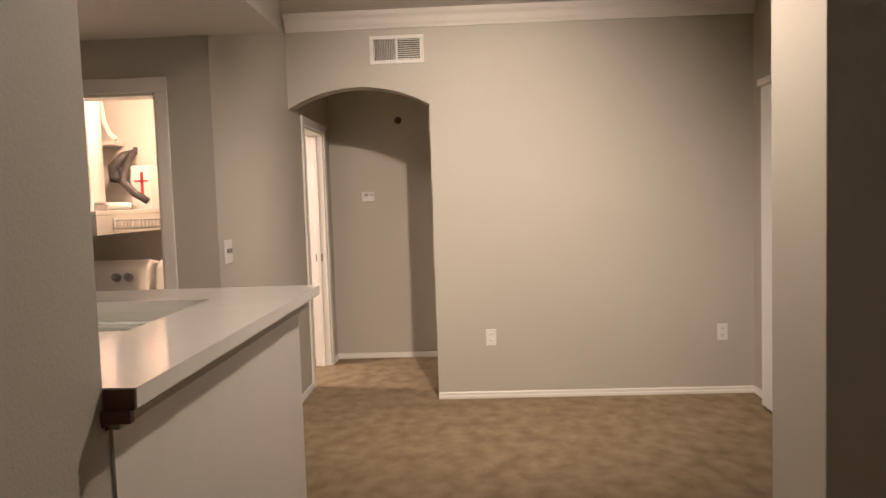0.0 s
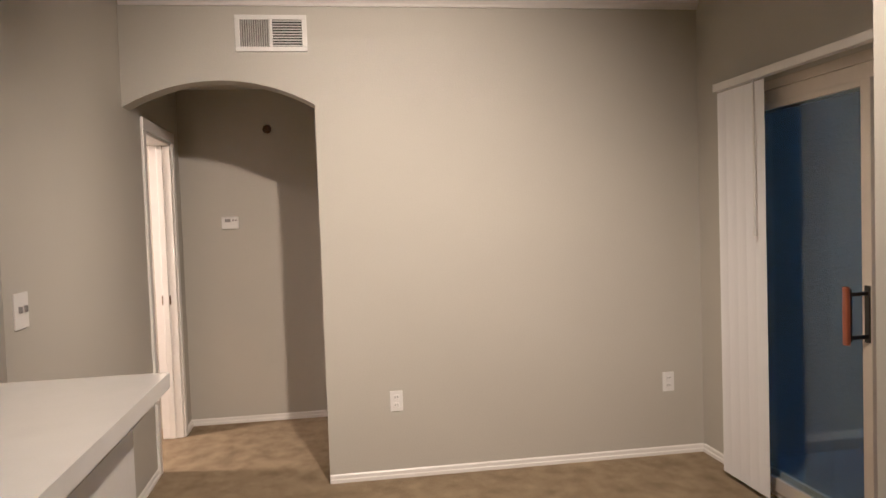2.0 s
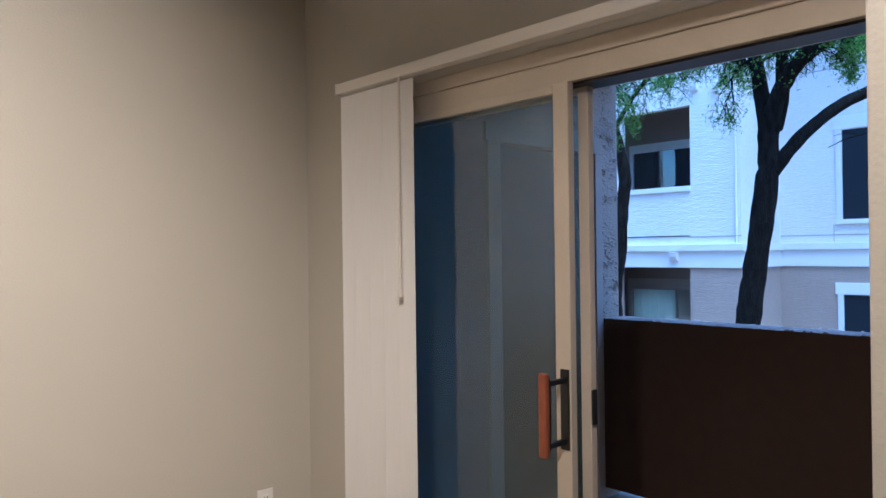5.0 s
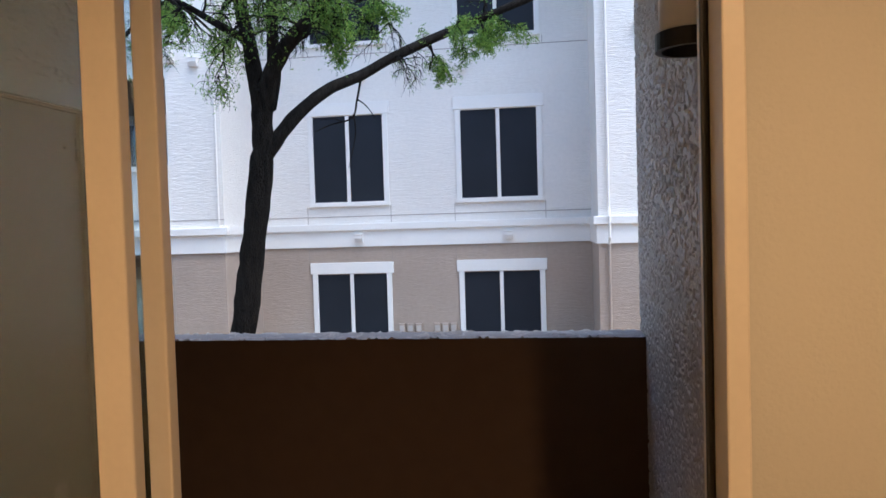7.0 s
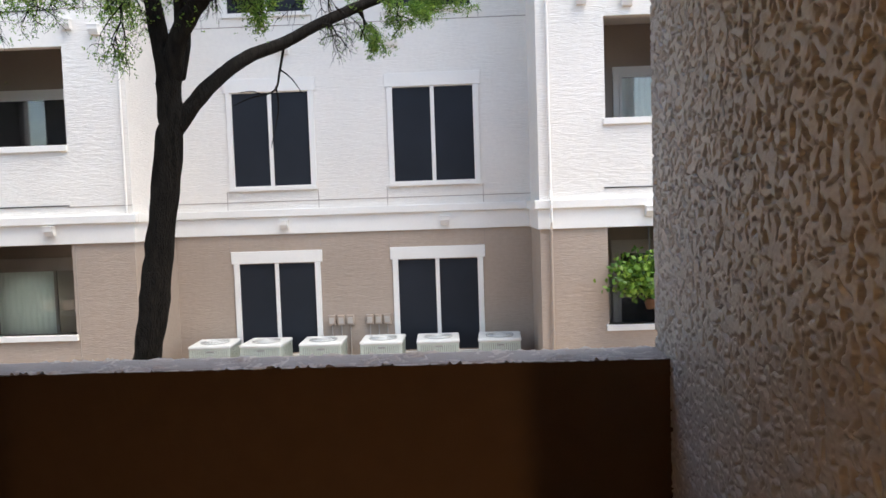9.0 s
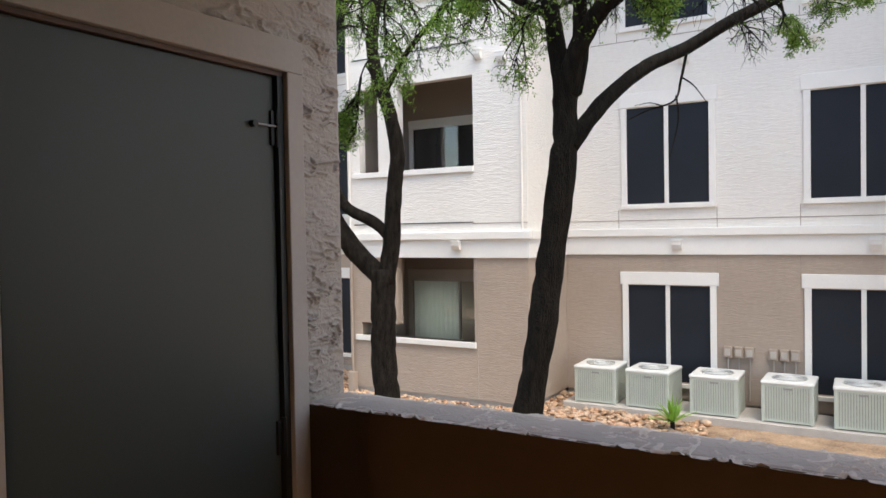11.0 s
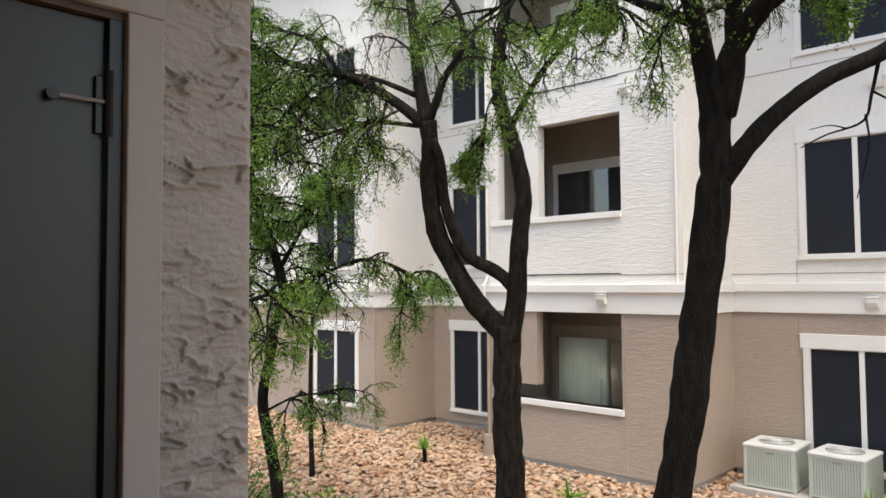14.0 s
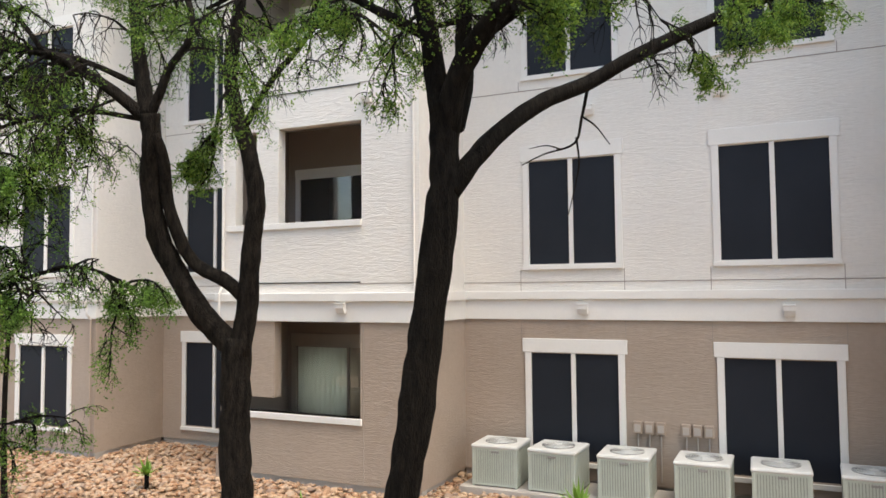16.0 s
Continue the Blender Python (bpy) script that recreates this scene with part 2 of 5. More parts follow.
def part_mesh(name, me, mat, parent=None, label="", smooth=False):
    me.materials.append(mat)
    if smooth:
        me.polygons.foreach_set("use_smooth", [True] * len(me.polygons))
    ob = new(name, me)
    if parent is not None:
        ob.parent = parent
    if label:
        tagged(ob, label)
    return ob


def thing(name, place, label, category, group="", turn=0.0):
    ob = new(name)
    ob.empty_display_size = 0.1
    ob.matrix_world = pose(*place, 0, 0, turn)
    return tagged(ob, label, category, group)


def add_box(bm, x0, x1, y0, y1, z0, z1, bevel=0.0, m=None):
    vs = bmesh.ops.create_cube(bm, size=1.0)["verts"]
    t = Matrix.Translation(((x0 + x1) / 2, (y0 + y1) / 2, (z0 + z1) / 2)) @ Matrix.Diagonal((abs(x1 - x0), abs(y1 - y0), abs(z1 - z0), 1))
    bmesh.ops.transform(bm, matrix=t if m is None else m @ t, verts=vs)
    if bevel:
        es = list({e for v in vs for e in v.link_edges})
        bmesh.ops.bevel(bm, geom=es, offset=bevel, segments=2, profile=0.5, affect='EDGES')
    return bm


def box(x0, x1, y0, y1, z0, z1, bevel=0.0):
    return add_box(bmesh.new(), x0, x1, y0, y1, z0, z1, bevel)


def add_tube(bm, points, radii, sides=10, caps=True):
    """A tube swept along points, its radius changing from point to point."""
    pts = [Vector(p) for p in points]
    rings, side = [], None
    for i, p in enumerate(pts):
        way = (pts[min(i + 1, len(pts) - 1)] - pts[max(i - 1, 0)]).normalized()
        if side is None:
            side = way.orthogonal().normalized()
        side = (side - way * side.dot(way)).normalized()
        up = way.cross(side)
        rings.append([bm.verts.new(p + radii[i] * (math.cos(a) * side + math.sin(a) * up)) for a in (math.tau * k / sides for k in range(sides))])
    for a, b in zip(rings, rings[1:]):
        for k in range(sides):
            bm.faces.new((a[k], a[(k + 1) % sides], b[(k + 1) % sides], b[k]))
    if caps:
        bm.faces.new(rings[0][::-1])
        bm.faces.new(rings[-1])
    return bm


def tube(points, radii, sides=10):
    if not isinstance(radii, (list, tuple)):
        radii = [radii] * len(points)
    return add_tube(bmesh.new(), points, radii, sides)


def prism(outline, axis, a, b):
    """A flat outline pushed from a to b along an axis: 'x' takes (y, z), 'y' takes (x, z), 'z' takes (x, y)."""
    bm = bmesh.new()

    def at(p, h):
        return {'x': (h, p[0], p[1]), 'y': (p[0], h, p[1]), 'z': (p[0], p[1], h)}[axis]
    lo = [bm.verts.new(at(p, a)) for p in outline]
    hi = [bm.verts.new(at(p, b)) for p in outline]
    bm.faces.new(lo)
    bm.faces.new(hi[::-1])
    for k in range(len(lo)):
        j = (k + 1) % len(lo)
        bm.faces.new((lo[k], lo[j], hi[j], hi[k]))
    return bm


def wall_with_holes(axis, a, b, u0, u1, z0, z1, holes):
    """A wall between a and b on its axis, from u0 to u1 and z0 to z1, with holes (u0, u1, z0, z1) through it."""
    us = sorted({u0, u1, *[h[0] for h in holes], *[h[1] for h in holes]})
    zs = sorted({z0, z1, *[h[2] for h in holes], *[h[3] for h in holes]})
    us, zs = [u for u in us if u0 <= u <= u1], [z for z in zs if z0 <= z <= z1]
    solid = {}
    for i in range(len(us) - 1):
        for j in range(len(zs) - 1):
            u, z = (us[i] + us[i + 1]) / 2, (zs[j] + zs[j + 1]) / 2
            solid[i, j] = not any(h[0] < u < h[1] and h[2] < z < h[3] for h in holes)
    bm, seen = bmesh.new(), {}

    def vert(i, j, side):
        key = (i, j, side)
        if key not in seen:
            w = (a, b)[side]
            seen[key] = bm.verts.new((w, us[i], zs[j]) if axis == 'x' else (us[i], w, zs[j]))
        return seen[key]
    for (i, j), full in solid.items():
        if not full:
            continue
        for side in (0, 1):
            bm.faces.new([vert(i, j, side), vert(i + 1, j, side), vert(i + 1, j + 1, side), vert(i, j + 1, side)])
        for di, dj, e0, e1 in ((-1, 0, (0, 0), (0, 1)), (1, 0, (1, 0), (1, 1)), (0, -1, (0, 0), (1, 0)), (0, 1, (0, 1), (1, 1))):
            if not solid.get((i + di, j + dj), False):
                p, q = (i + e0[0], j + e0[1]), (i + e1[0], j + e1[1])
                bm.faces.new([vert(*p, 0), vert(*q, 0), vert(*q, 1), vert(*p, 1)])
    return bm


def structure(name, bm, mat, label="", category="", smooth=False):
    return tagged(part(name, bm, mat, None, "", smooth), label, category, kind="structure")


def rough_sheet(corner, u, v, nu, nv, depth, grain):
    """A trowelled sheet: a grid from corner along u and v, its relief pushed out along u x v."""
    corner, u, v = Vector(corner), Vector(u), Vector(v)
    out = u.cross(v).normalized()
    verts, faces = [], []
    for j in range(nv + 1):
        for i in range(nu + 1):
            p = corner + u * (i / nu) + v * (j / nv)
            q = Vector((p.x * grain * 0.55, p.y * grain * 0.55, p.z * grain * 1.5))
            w = noise.noise_vector(q * 0.6) * 1.1
            n = noise.noise(q * 0.8 + w)
            ridge = max(0.0, 1 - 5.5 * n) if n > 0 else max(0.0, 1 + 14 * n)
            h = 0.9 * ridge * min(1.0, max(0.0, 1.6 * noise.noise(q * 0.35) + 0.45)) + 0.16 * noise.noise(q * 1.9 + w) + 0.06 * noise.noise(q * 7)
            edge = min(1.0, 12 * min(i / nu, 1 - i / nu) + 0.3)
            verts.append(p + out * depth * h * edge)
    for j in range(nv):
        for i in range(nu):
            k = j * (nu + 1) + i
            faces.append((k, k + 1, k + nu + 2, k + nu + 1))
    me = bpy.data.meshes.new("trowelled_sheet")
    me.from_pydata(verts, [], faces)
    me.update()
    return me


# ---- the apartment's shell ----
H = 2.74
structure("floor", box(-3.0, 3.2, -2.0, 7.32, -0.12, 0.0), CARPET, "brown plush carpet with brushed pile marks", "carpet floor")
structure("ceiling", box(-0.34, 3.2, -2.0, 5.87, H, H + 0.12), CEIL, "plain painted living room ceiling", "ceiling")
structure("ceiling_hall", box(-2.4, 2.2, 5.87, 7.32, 2.44, 2.56), CEIL, "low painted hall ceiling", "ceiling")
structure("ceiling_kitchen_soffit", box(-3.0, 0.17, -2.0, 4.17, 2.28, H), CEIL, "dropped white kitchen soffit", "ceiling soffit")
arch = [(0.80, 0.0), (3.035, 0.0), (3.035, H), (-0.2, H), (-0.2, 2.10)]
ARCH_N, ARCH_L, ARCH_R, RISE = 28, -0.198, 0.80, 0.135
half = (ARCH_R - ARCH_L) / 2
rad = (half * half + RISE * RISE) / (2 * RISE)
for k in range(1, ARCH_N):
    u = -half + 2 * half * k / ARCH_N
    arch.append((ARCH_L + half + u, 2.10 + math.sqrt(rad * rad - u * u) - (rad - RISE)))
arch.append((0.80, 2.10))
structure("wall_north", prism(arch, 'y', 5.73, 5.87), PAINT, "greige painted wall with a segmental arched opening", "wall")
structure("wall_west", wall_with_holes('x', -0.34, -0.2, 4.29, 7.18, 0.0, H, [(6.16, 6.90, 0.0, 2.03)]), PAINT, "greige painted wall beside the arch", "wall")
structure("wall_laundry", wall_with_holes('y', 4.17, 4.29, -3.0, -0.2, 0.0, H, [(-2.0, -0.48, 0.0, 2.01)]), PAINT, "greige painted wall with the laundry doorway", "wall")
structure("wall_hall", box(-2.4, 2.2, 7.18, 7.32, 0, 2.56), PAINT, "greige painted wall at the back of the hall", "wall")
structure("wall_hall_end", box(2.0, 2.2, 5.87, 7.18, 0, 2.44), PAINT, "plain wall closing the hall", "wall")
structure("wall_east", wall_with_holes('x', 3.035, 3.2, -2.0, 5.87, 0.0, H + 0.12, [(3.44, 5.24, 0.0, 2.03)]), PAINT, "greige painted wall with the patio doorway", "wall")
structure("wall_entry", box(0.22, 0.36, -2.0, 1.88, 0, H), PAINT, "textured painted wall end beside the counter", "wall")
structure("wall_knee", box(0.22, 0.36, 1.88, 3.45, 0, 1.0), PAINT, "painted half wall under the bar counter", "half wall")
structure("bar_panel", box(0.3605, 0.366, 1.90, 3.45, 0.0, 0.999), TRIM, "smooth white painted panel on the living side of the bar", "panel")
structure("wall_stub", box(2.17, 3.035, 2.81, 3.23, 0, H, 0.004), PAINT, "painted wall end between entry and living room", "wall")
structure("wall_south", box(-3.0, 3.2, -2.14, -2.0, 0, H), PAINT, "plain wall behind the entry", "wall")
structure("wall_kitchen", box(-3.14, -3.0, -2.0, 7.32, 0, H), PAINT, "plain wall closing the kitchen", "wall")
structure("wall_laundry_back", box(-2.4, -0.34, 5.25, 5.37, 0, 2.56), CEIL, "cream wall at the back of the laundry closet", "wall")
structure("wall_laundry_side", box(-2.4, -2.28, 4.29, 5.25, 0, 2.56), CEIL, "cream side wall of the laundry closet", "wall")
structure("ceiling_laundry", box(-2.4, -0.34, 4.29, 5.25, 2.44, 2.56), CEIL, "white laundry closet ceiling", "ceiling")
structure("wall_bath", box(-2.4, -2.28, 5.37, 7.18, 0, 2.44), CEIL, "cream wall of the lit room beyond the hall door", "wall")
structure("ceiling_bath", box(-2.4, -0.34, 5.37, 5.87, 2.44, 2.56), CEIL, "white ceiling of the lit room", "ceiling")

# crown and base mouldings
crown_profile = [(5.73, 2.63), (5.715, 2.63), (5.708, 2.645), (5.69, 2.66), (5.672, 2.695), (5.645, 2.715), (5.63, 2.735), (5.63, H), (5.73, H)]
structure("trim_crown", prism(crown_profile, 'x', -0.19, 3.034), TRIM, "white stepped crown moulding", "crown moulding")


def baseboard(name, axis, face, into, u0, u1):
    """A two-step skirting whose back is on face; into is the side of the room."""
    steps = [(0.0, 0.0), (0.015, 0.0), (0.015, 0.018), (0.009, 0.022), (0.009, 0.040), (0.004, 0.047), (0.0, 0.047)]
    if axis == 'x':
        bm = prism([(face + into * d, z) for d, z in steps], 'x', u0, u1)
    else:
        bm = prism([(face + into * d, z) for d, z in steps], 'y', u0, u1)
    return structure(name, bm, TRIM, "white stepped baseboard", "baseboard")


baseboard("baseboard_north", 'x', 5.73, -1, 0.80, 3.03)
baseboard("baseboard_west", 'y', -0.2, 1, 4.2, 6.09)
baseboard("baseboard_hall", 'x', 7.18, -1, -0.2, 2.0)
baseboard("baseboard_hall_west", 'y', -0.2, 1, 6.965, 7.17)
baseboard("baseboard_east", 'y', 3.035, -1, 5.28, 5.72)


def casing(name, pieces, label):
    ob = thing(name, (0, 0, 0), label, "door casing")
    ob["kind"] = "structure"
    for side, b in pieces:
        part(side, box(*b, 0.004), TRIM, ob)
    return ob


casing("trim_hall_door", [("casing_side", (-0.2, -0.184, 6.095, 6.16, 0, 2.03)), ("casing_side", (-0.2, -0.184, 6.90, 6.962, 0, 2.03)), ("casing_head", (-0.2, -0.182, 6.095, 6.962, 2.03, 2.10)),
                          ("jamb", (-0.34, -0.2, 6.16, 6.176, 0, 2.028)), ("jamb", (-0.34, -0.2, 6.884, 6.90, 0, 2.028)), ("jamb_head", (-0.34, -0.2, 6.176, 6.884, 2.014, 2.03)), ("door_stop", (-0.29, -0.25, 6.872, 6.884, 0, 2.014))],
       "white painted hall door casing and jambs")
casing("trim_laundry_door", [("casing_side", (-0.48, -0.418, 4.154, 4.17, 0, 2.01)), ("casing_head", (-2.06, -0.418, 4.152, 4.17, 2.01, 2.085)), ("casing_side", (-2.06, -2.0, 4.154, 4.17, 0, 2.01)), ("jamb", (-0.494, -0.48, 4.17, 4.29, 0, 2.008)), ("jamb_head", (-2.0, -0.494, 4.17, 4.29, 1.996, 2.01))],
       "white painted laundry door casing")

strike = thing("strike_plate", (-0.27, 6.884, 0.96), "small aged brass strike plate on the door jamb", "strike plate")
part("plate", box(-0.03, 0.03, -0.003, 0.0, -0.032, 0.032, 0.001), BRASS, strike)
part("bolt_hole", box(-0.012, 0.012, -0.005, -0.001, -0.014, 0.014), BLACK, strike)

# ---- patio door ----
door = thing("sliding_door", (3.04, 3.516, 0), "almond aluminium sliding patio door standing half open", "sliding door")


def rail(name, parent, b, mat=ALMOND, bevel=0.003, label=""):
    return part(name, box(*b, bevel), mat, parent, label)


# frame, in metres from the doorway's near bottom corner
rail("jamb", door, (-0.02, 0.13, -0.076, -0.046, 0, 2.03))
rail("jamb", door, (-0.02, 0.13, 1.689, 1.724, 0, 2.03))
rail("head", door, (-0.02, 0.13, -0.046, 1.689, 1.965, 2.03))
rail("head_casing", door, (-0.03, -0.006, -0.10, 1.76, 2.03, 2.075))
rail("head_channel", door, (0.0, 0.09, -0.046, 1.689, 1.957, 1.9645), BLACK, 0.0, "dark channel under the door head")
rail("sill", door, (-0.02, 0.13, -0.046, 1.689, 0.0, 0.022))
rail("track", door, (0.002, 0.006, -0.046, 1.689, 0.022, 0.032))
rail("track", door, (0.05, 0.054, -0.046, 1.689, 0.022, 0.032))
rail("jamb_channel", door, (0.05, 0.058, -0.046, -0.034, 0.03, 1.96), BLACK)


def sash(name, x, y0, y1, stile):
    s = part(name, box(x - 0.014, x + 0.014, y0, y0 + stile, 0.03, 1.965, 0.003), ALMOND, door)
    rail("stile", s, (x - 0.014, x + 0.014, y1 - stile, y1, 0.03, 1.965))
    rail("top_rail", s, (x - 0.013, x + 0.013, y0 + stile, y1 - stile, 1.935, 1.965))
    rail("bottom_rail", s, (x - 0.013, x + 0.013, y0 + stile, y1 - stile, 0.03, 0.10))
    g = part("pane", box(x - 0.003, x + 0.003, y0 + stile - 0.005, y1 - stile + 0.005, 0.095, 1.94), DOORGLASS, s, "clear glass pane")
    g.visible_shadow = False
    return s


slide = sash("sliding_panel", -0.018, 0.769, 1.66, 0.056)
sash("fixed_panel", 0.055, 0.752, 1.689, 0.037)
part("handle", box(-0.112, -0.036, 0.782, 0.798, 1.085, 1.101, 0.003), BLACK, slide, "black bracket of the pull handle")
part("handle_bracket", box(-0.112, -0.036, 0.782, 0.798, 0.907, 0.923, 0.003), BLACK, slide)
part("handle_bar", box(-0.120, -0.110, 0.780, 0.800, 0.90, 1.115, 0.002), BLACK, slide)
part("handle_grip", box(-0.140, -0.121, 0.775, 0.805, 0.885, 1.125, 0.006), HANDLEWOOD, slide, "reddish brown wooden grip")
part("handle_plate", box(-0.038, -0.031, 0.775, 0.805, 0.89, 1.125, 0.002), BLACK, slide)
part("latch", box(0.041, 0.062, 0.744, 0.753, 0.955, 1.06, 0.003), BLACK, door, "black latch keeper on the fixed stile")

# vertical blinds, drawn aside
blind = thing("vertical_blinds", (2.925, 5.12, 0), "white vinyl vertical blinds drawn to one side", "blinds")
part("head_rail", box(-0.022, 0.022, -1.63, 0.19, 2.078, 2.118, 0.004), TRIM, blind)
part("rail_end", box(-0.024, 0.024, 0.188, 0.194, 2.076, 2.12, 0.002), PLASTIC, blind)
for k in range(5):
    y = 0.145 - 0.085 * k
    m = pose(0.0, y, 0, 0, 0, 0.6 * math.sin(k * 2.1))
    us = [-0.044 + 0.0147 * a for a in range(7)]
    strip = [(0.002 * (1 - (u / 0.044) ** 2), u) for u in us] + [(0.0016 + 0.002 * (1 - (u / 0.044) ** 2), u) for u in reversed(us)]
    bm = prism(strip, 'z', 0.03, 2.07)
    bmesh.ops.transform(bm, matrix=m, verts=bm.verts)
    part("vane", bm, VINYL, blind)
part("wand", tube([(-0.03, -0.20, 2.075), (-0.035, -0.20, 1.35)], 0.005, 8), PLASTIC, blind, "slim plastic wand")
part("wand_tip", tube([(-0.035, -0.20, 1.35), (-0.035, -0.20, 1.32)], 0.009, 8), PLASTIC, blind)


# ---- wall fittings ----
def outlet(x, z):
    o = thing("wall_outlet", (x, 5.73, z), "white duplex outlet on the greige wall", "outlet", "wall outlets")
    part("cover_plate", box(-0.036, 0.036, -0.006, 0, -0.058, 0.058, 0.002), PLASTIC, o)
    for dz in (0.022, -0.022):
        s = part("socket", box(-0.016, 0.016, -0.009, -0.005, dz - 0.014, dz + 0.014, 0.003), PLASTIC, o)
        part("slot", box(-0.008, -0.005, -0.0098, -0.0088, dz - 0.002, dz + 0.007), BLACK, s)
        part("slot", box(0.005, 0.008, -0.0098, -0.0088, dz - 0.002, dz + 0.007), BLACK, s)
    return o


outlet(1.186, 0.437)
outlet(2.812, 0.437)

sw = thing("light_switch", (-0.2, 4.30, 1.195), "white double switch plate on the painted wall", "light switch")
part("cover_plate", box(0, 0.006, -0.058, 0.058, -0.062, 0.062, 0.002), PLASTIC, sw)
for dy in (-0.023, 0.023):
    part("toggle", box(0.005, 0.018, dy - 0.005, dy + 0.005, -0.006, 0.016, 0.002), GREY, sw)

th = thing("thermostat", (0.14, 7.18, 1.475), "small white digital thermostat on the hall wall", "thermostat")
part("body", box(-0.06, 0.06, -0.028, 0, -0.045, 0.045, 0.006), PLASTIC, th)
part("display", box(-0.035, 0.005, -0.0295, -0.027, 0.005, 0.028), GREY, th, "small dark display")
part("button", box(0.018, 0.030, -0.031, -0.027, 0.010, 0.024, 0.002), GREY, th)
part("button", box(0.036, 0.048, -0.031, -0.027, 0.010, 0.024, 0.002), GREY, th)

for nm, pl in (("fire_sprinkler", (0.43, 7.18, 2.15)), ("fire_sprinkler", (-0.2, 5.0, 2.56))):
    fs = thing(nm, pl, "small brass sidewall fire sprinkler", "sprinkler", "fire sprinklers")
    if pl[0] > 0:
        part("escutcheon", tube([(0, 0, 0), (0, -0.012, 0)], [0.032, 0.026], 16), BRASS, fs)
        part("head", tube([(0, -0.01, 0), (0, -0.03, 0), (0, -0.032, 0), (0, -0.05, 0)], [0.010, 0.010, 0.018, 0.016], 10), BRASS, fs)
    else:
        part("escutcheon", tube([(0, 0, 0), (0.012, 0, 0)], [0.032, 0.026], 16), BRASS, fs)
        part("head", tube([(0.01, 0, 0), (0.035, 0, 0), (0.037, 0, 0), (0.055, 0, 0)], [0.010, 0.010, 0.018, 0.016], 10), BRASS, fs)

vent = thing("air_vent", (0.585, 5.73, 2.485), "white steel return air grille above the arch", "air vent")
part("backing", box(-0.165, 0.165, -0.003, 0, -0.075, 0.075), BLACK, vent)
for b in ((-0.19, 0.19, -0.012, 0, 0.072, 0.097), (-0.19, 0.19, -0.012, 0, -0.097, -0.072), (-0.19, -0.163, -0.012, 0, -0.072, 0.072), (0.163, 0.19, -0.012, 0, -0.072, 0.072), (-0.008, 0.008, -0.012, 0, -0.072, 0.072)):
    part("frame", box(*b, 0.002), PLASTIC, vent)
for k in range(13):
    x = -0.155 + k * 0.0118
    part("slat", add_box(bmesh.new(), -0.001, 0.001, -0.007, 0.007, -0.072, 0.072, m=pose(x, -0.008, 0, 0, 0, 35)), PLASTIC, vent)
for k in range(10):
    z = -0.066 + k * 0.0145
    part("slat", add_box(bmesh.new(), 0.010, 0.162, -0.007, 0.007, -0.001, 0.001, m=pose(0, -0.008, z, 35, 0, 0)), PLASTIC, vent)
part("lever", box(0.163, 0.17, -0.02, -0.01, 0.0, 0.03), PLASTIC, vent)

cl = thing("ceiling_light", (1.32, 3.35, H), "small white flush ceiling spotlight", "ceiling light")
part("canopy", tube([(0, 0, 0), (0, 0, -0.02), (0, 0, -0.022)], [0.07, 0.065, 0.03], 20), PLASTIC, cl)

# ---- kitchen bar ----
counter = thing("bar_counter", (0, 0, 1.045), "white quartz bar counter with an undermount sink cut-out", "countertop")
bm = bmesh.new()
for b in ((-0.95, 0.425, 1.885, 2.55), (-0.95, 0.425, 3.22, 3.60), (-0.95, -0.65, 2.55, 3.22), (0.09, 0.425, 2.55, 3.22)):
    add_box(bm, b[0], b[1], b[2], b[3], 0, 0.04)
bmesh.ops.remove_doubles(bm, verts=bm.verts, dist=0.0005)
part("slab", bm, QUARTZ, counter)
part("apron", box(0.36, 0.385, 1.89, 3.50, -0.045, -0.001, 0.003), PAINT, counter, "painted rail under the overhang")
part("end_cap", box(0.362, 0.424, 1.876, 1.884, -0.002, 0.038), WOODEDGE, counter, "dark end of the counter edge")
br = thing("counter_bracket", (0.36, 1.93, 1.0), "small dark wooden bracket under the counter", "bracket")
part("arm", box(-0.04, 0.060, -0.066, -0.046, 0.018, 0.044, 0.004), WOODEDGE, br)
part("leg", tube([(0.005, -0.056, 0.022), (-0.02, -0.057, 0.0), (-0.034, -0.058, -0.06), (-0.036, -0.058, -0.11)], [0.008, 0.007, 0.006, 0.005], 8), WOODEDGE, br)
cab = thing("base_cabinet", (-0.2, 2.7, 0), "painted base cabinet under the bar counter", "cabinet")
part("body", box(-0.42, 0.40, -0.80, 0.85, 0.08, 0.80, 0.004), TRIM, cab)
part("toe_kick", box(-0.36, 0.40, -0.80, 0.85, 0.0, 0.08), GREY, cab)
part("rail", box(-0.44, 0.40, 0.55, 0.85, 0.80, 1.045), TRIM, cab)
part("rail", box(-0.44, 0.40, -0.80, -0.18, 0.80, 1.045), TRIM, cab)
sink = thing("kitchen_sink", (-0.28, 2.885, 1.045), "white undermount sink basin", "sink")
for b in ((-0.39, -0.37, -0.355, 0.355, -0.2, 0), (0.37, 0.39, -0.355, 0.355, -0.2, 0), (-0.37, 0.37, -0.355, -0.335, -0.2, 0), (-0.37, 0.37, 0.335, 0.355, -0.2, 0), (-0.37, 0.37, -0.335, 0.335, -0.2, -0.185)):
    part("basin_wall", box(*b), BASIN, sink)
part("ledge", box(-0.37, 0.37, 0.285, 0.335, -0.055, -0.035, 0.004), BASIN, sink)
part("ledge", box(-0.37, 0.37, -0.335, -0.285, -0.055, -0.035, 0.004), BASIN, sink)
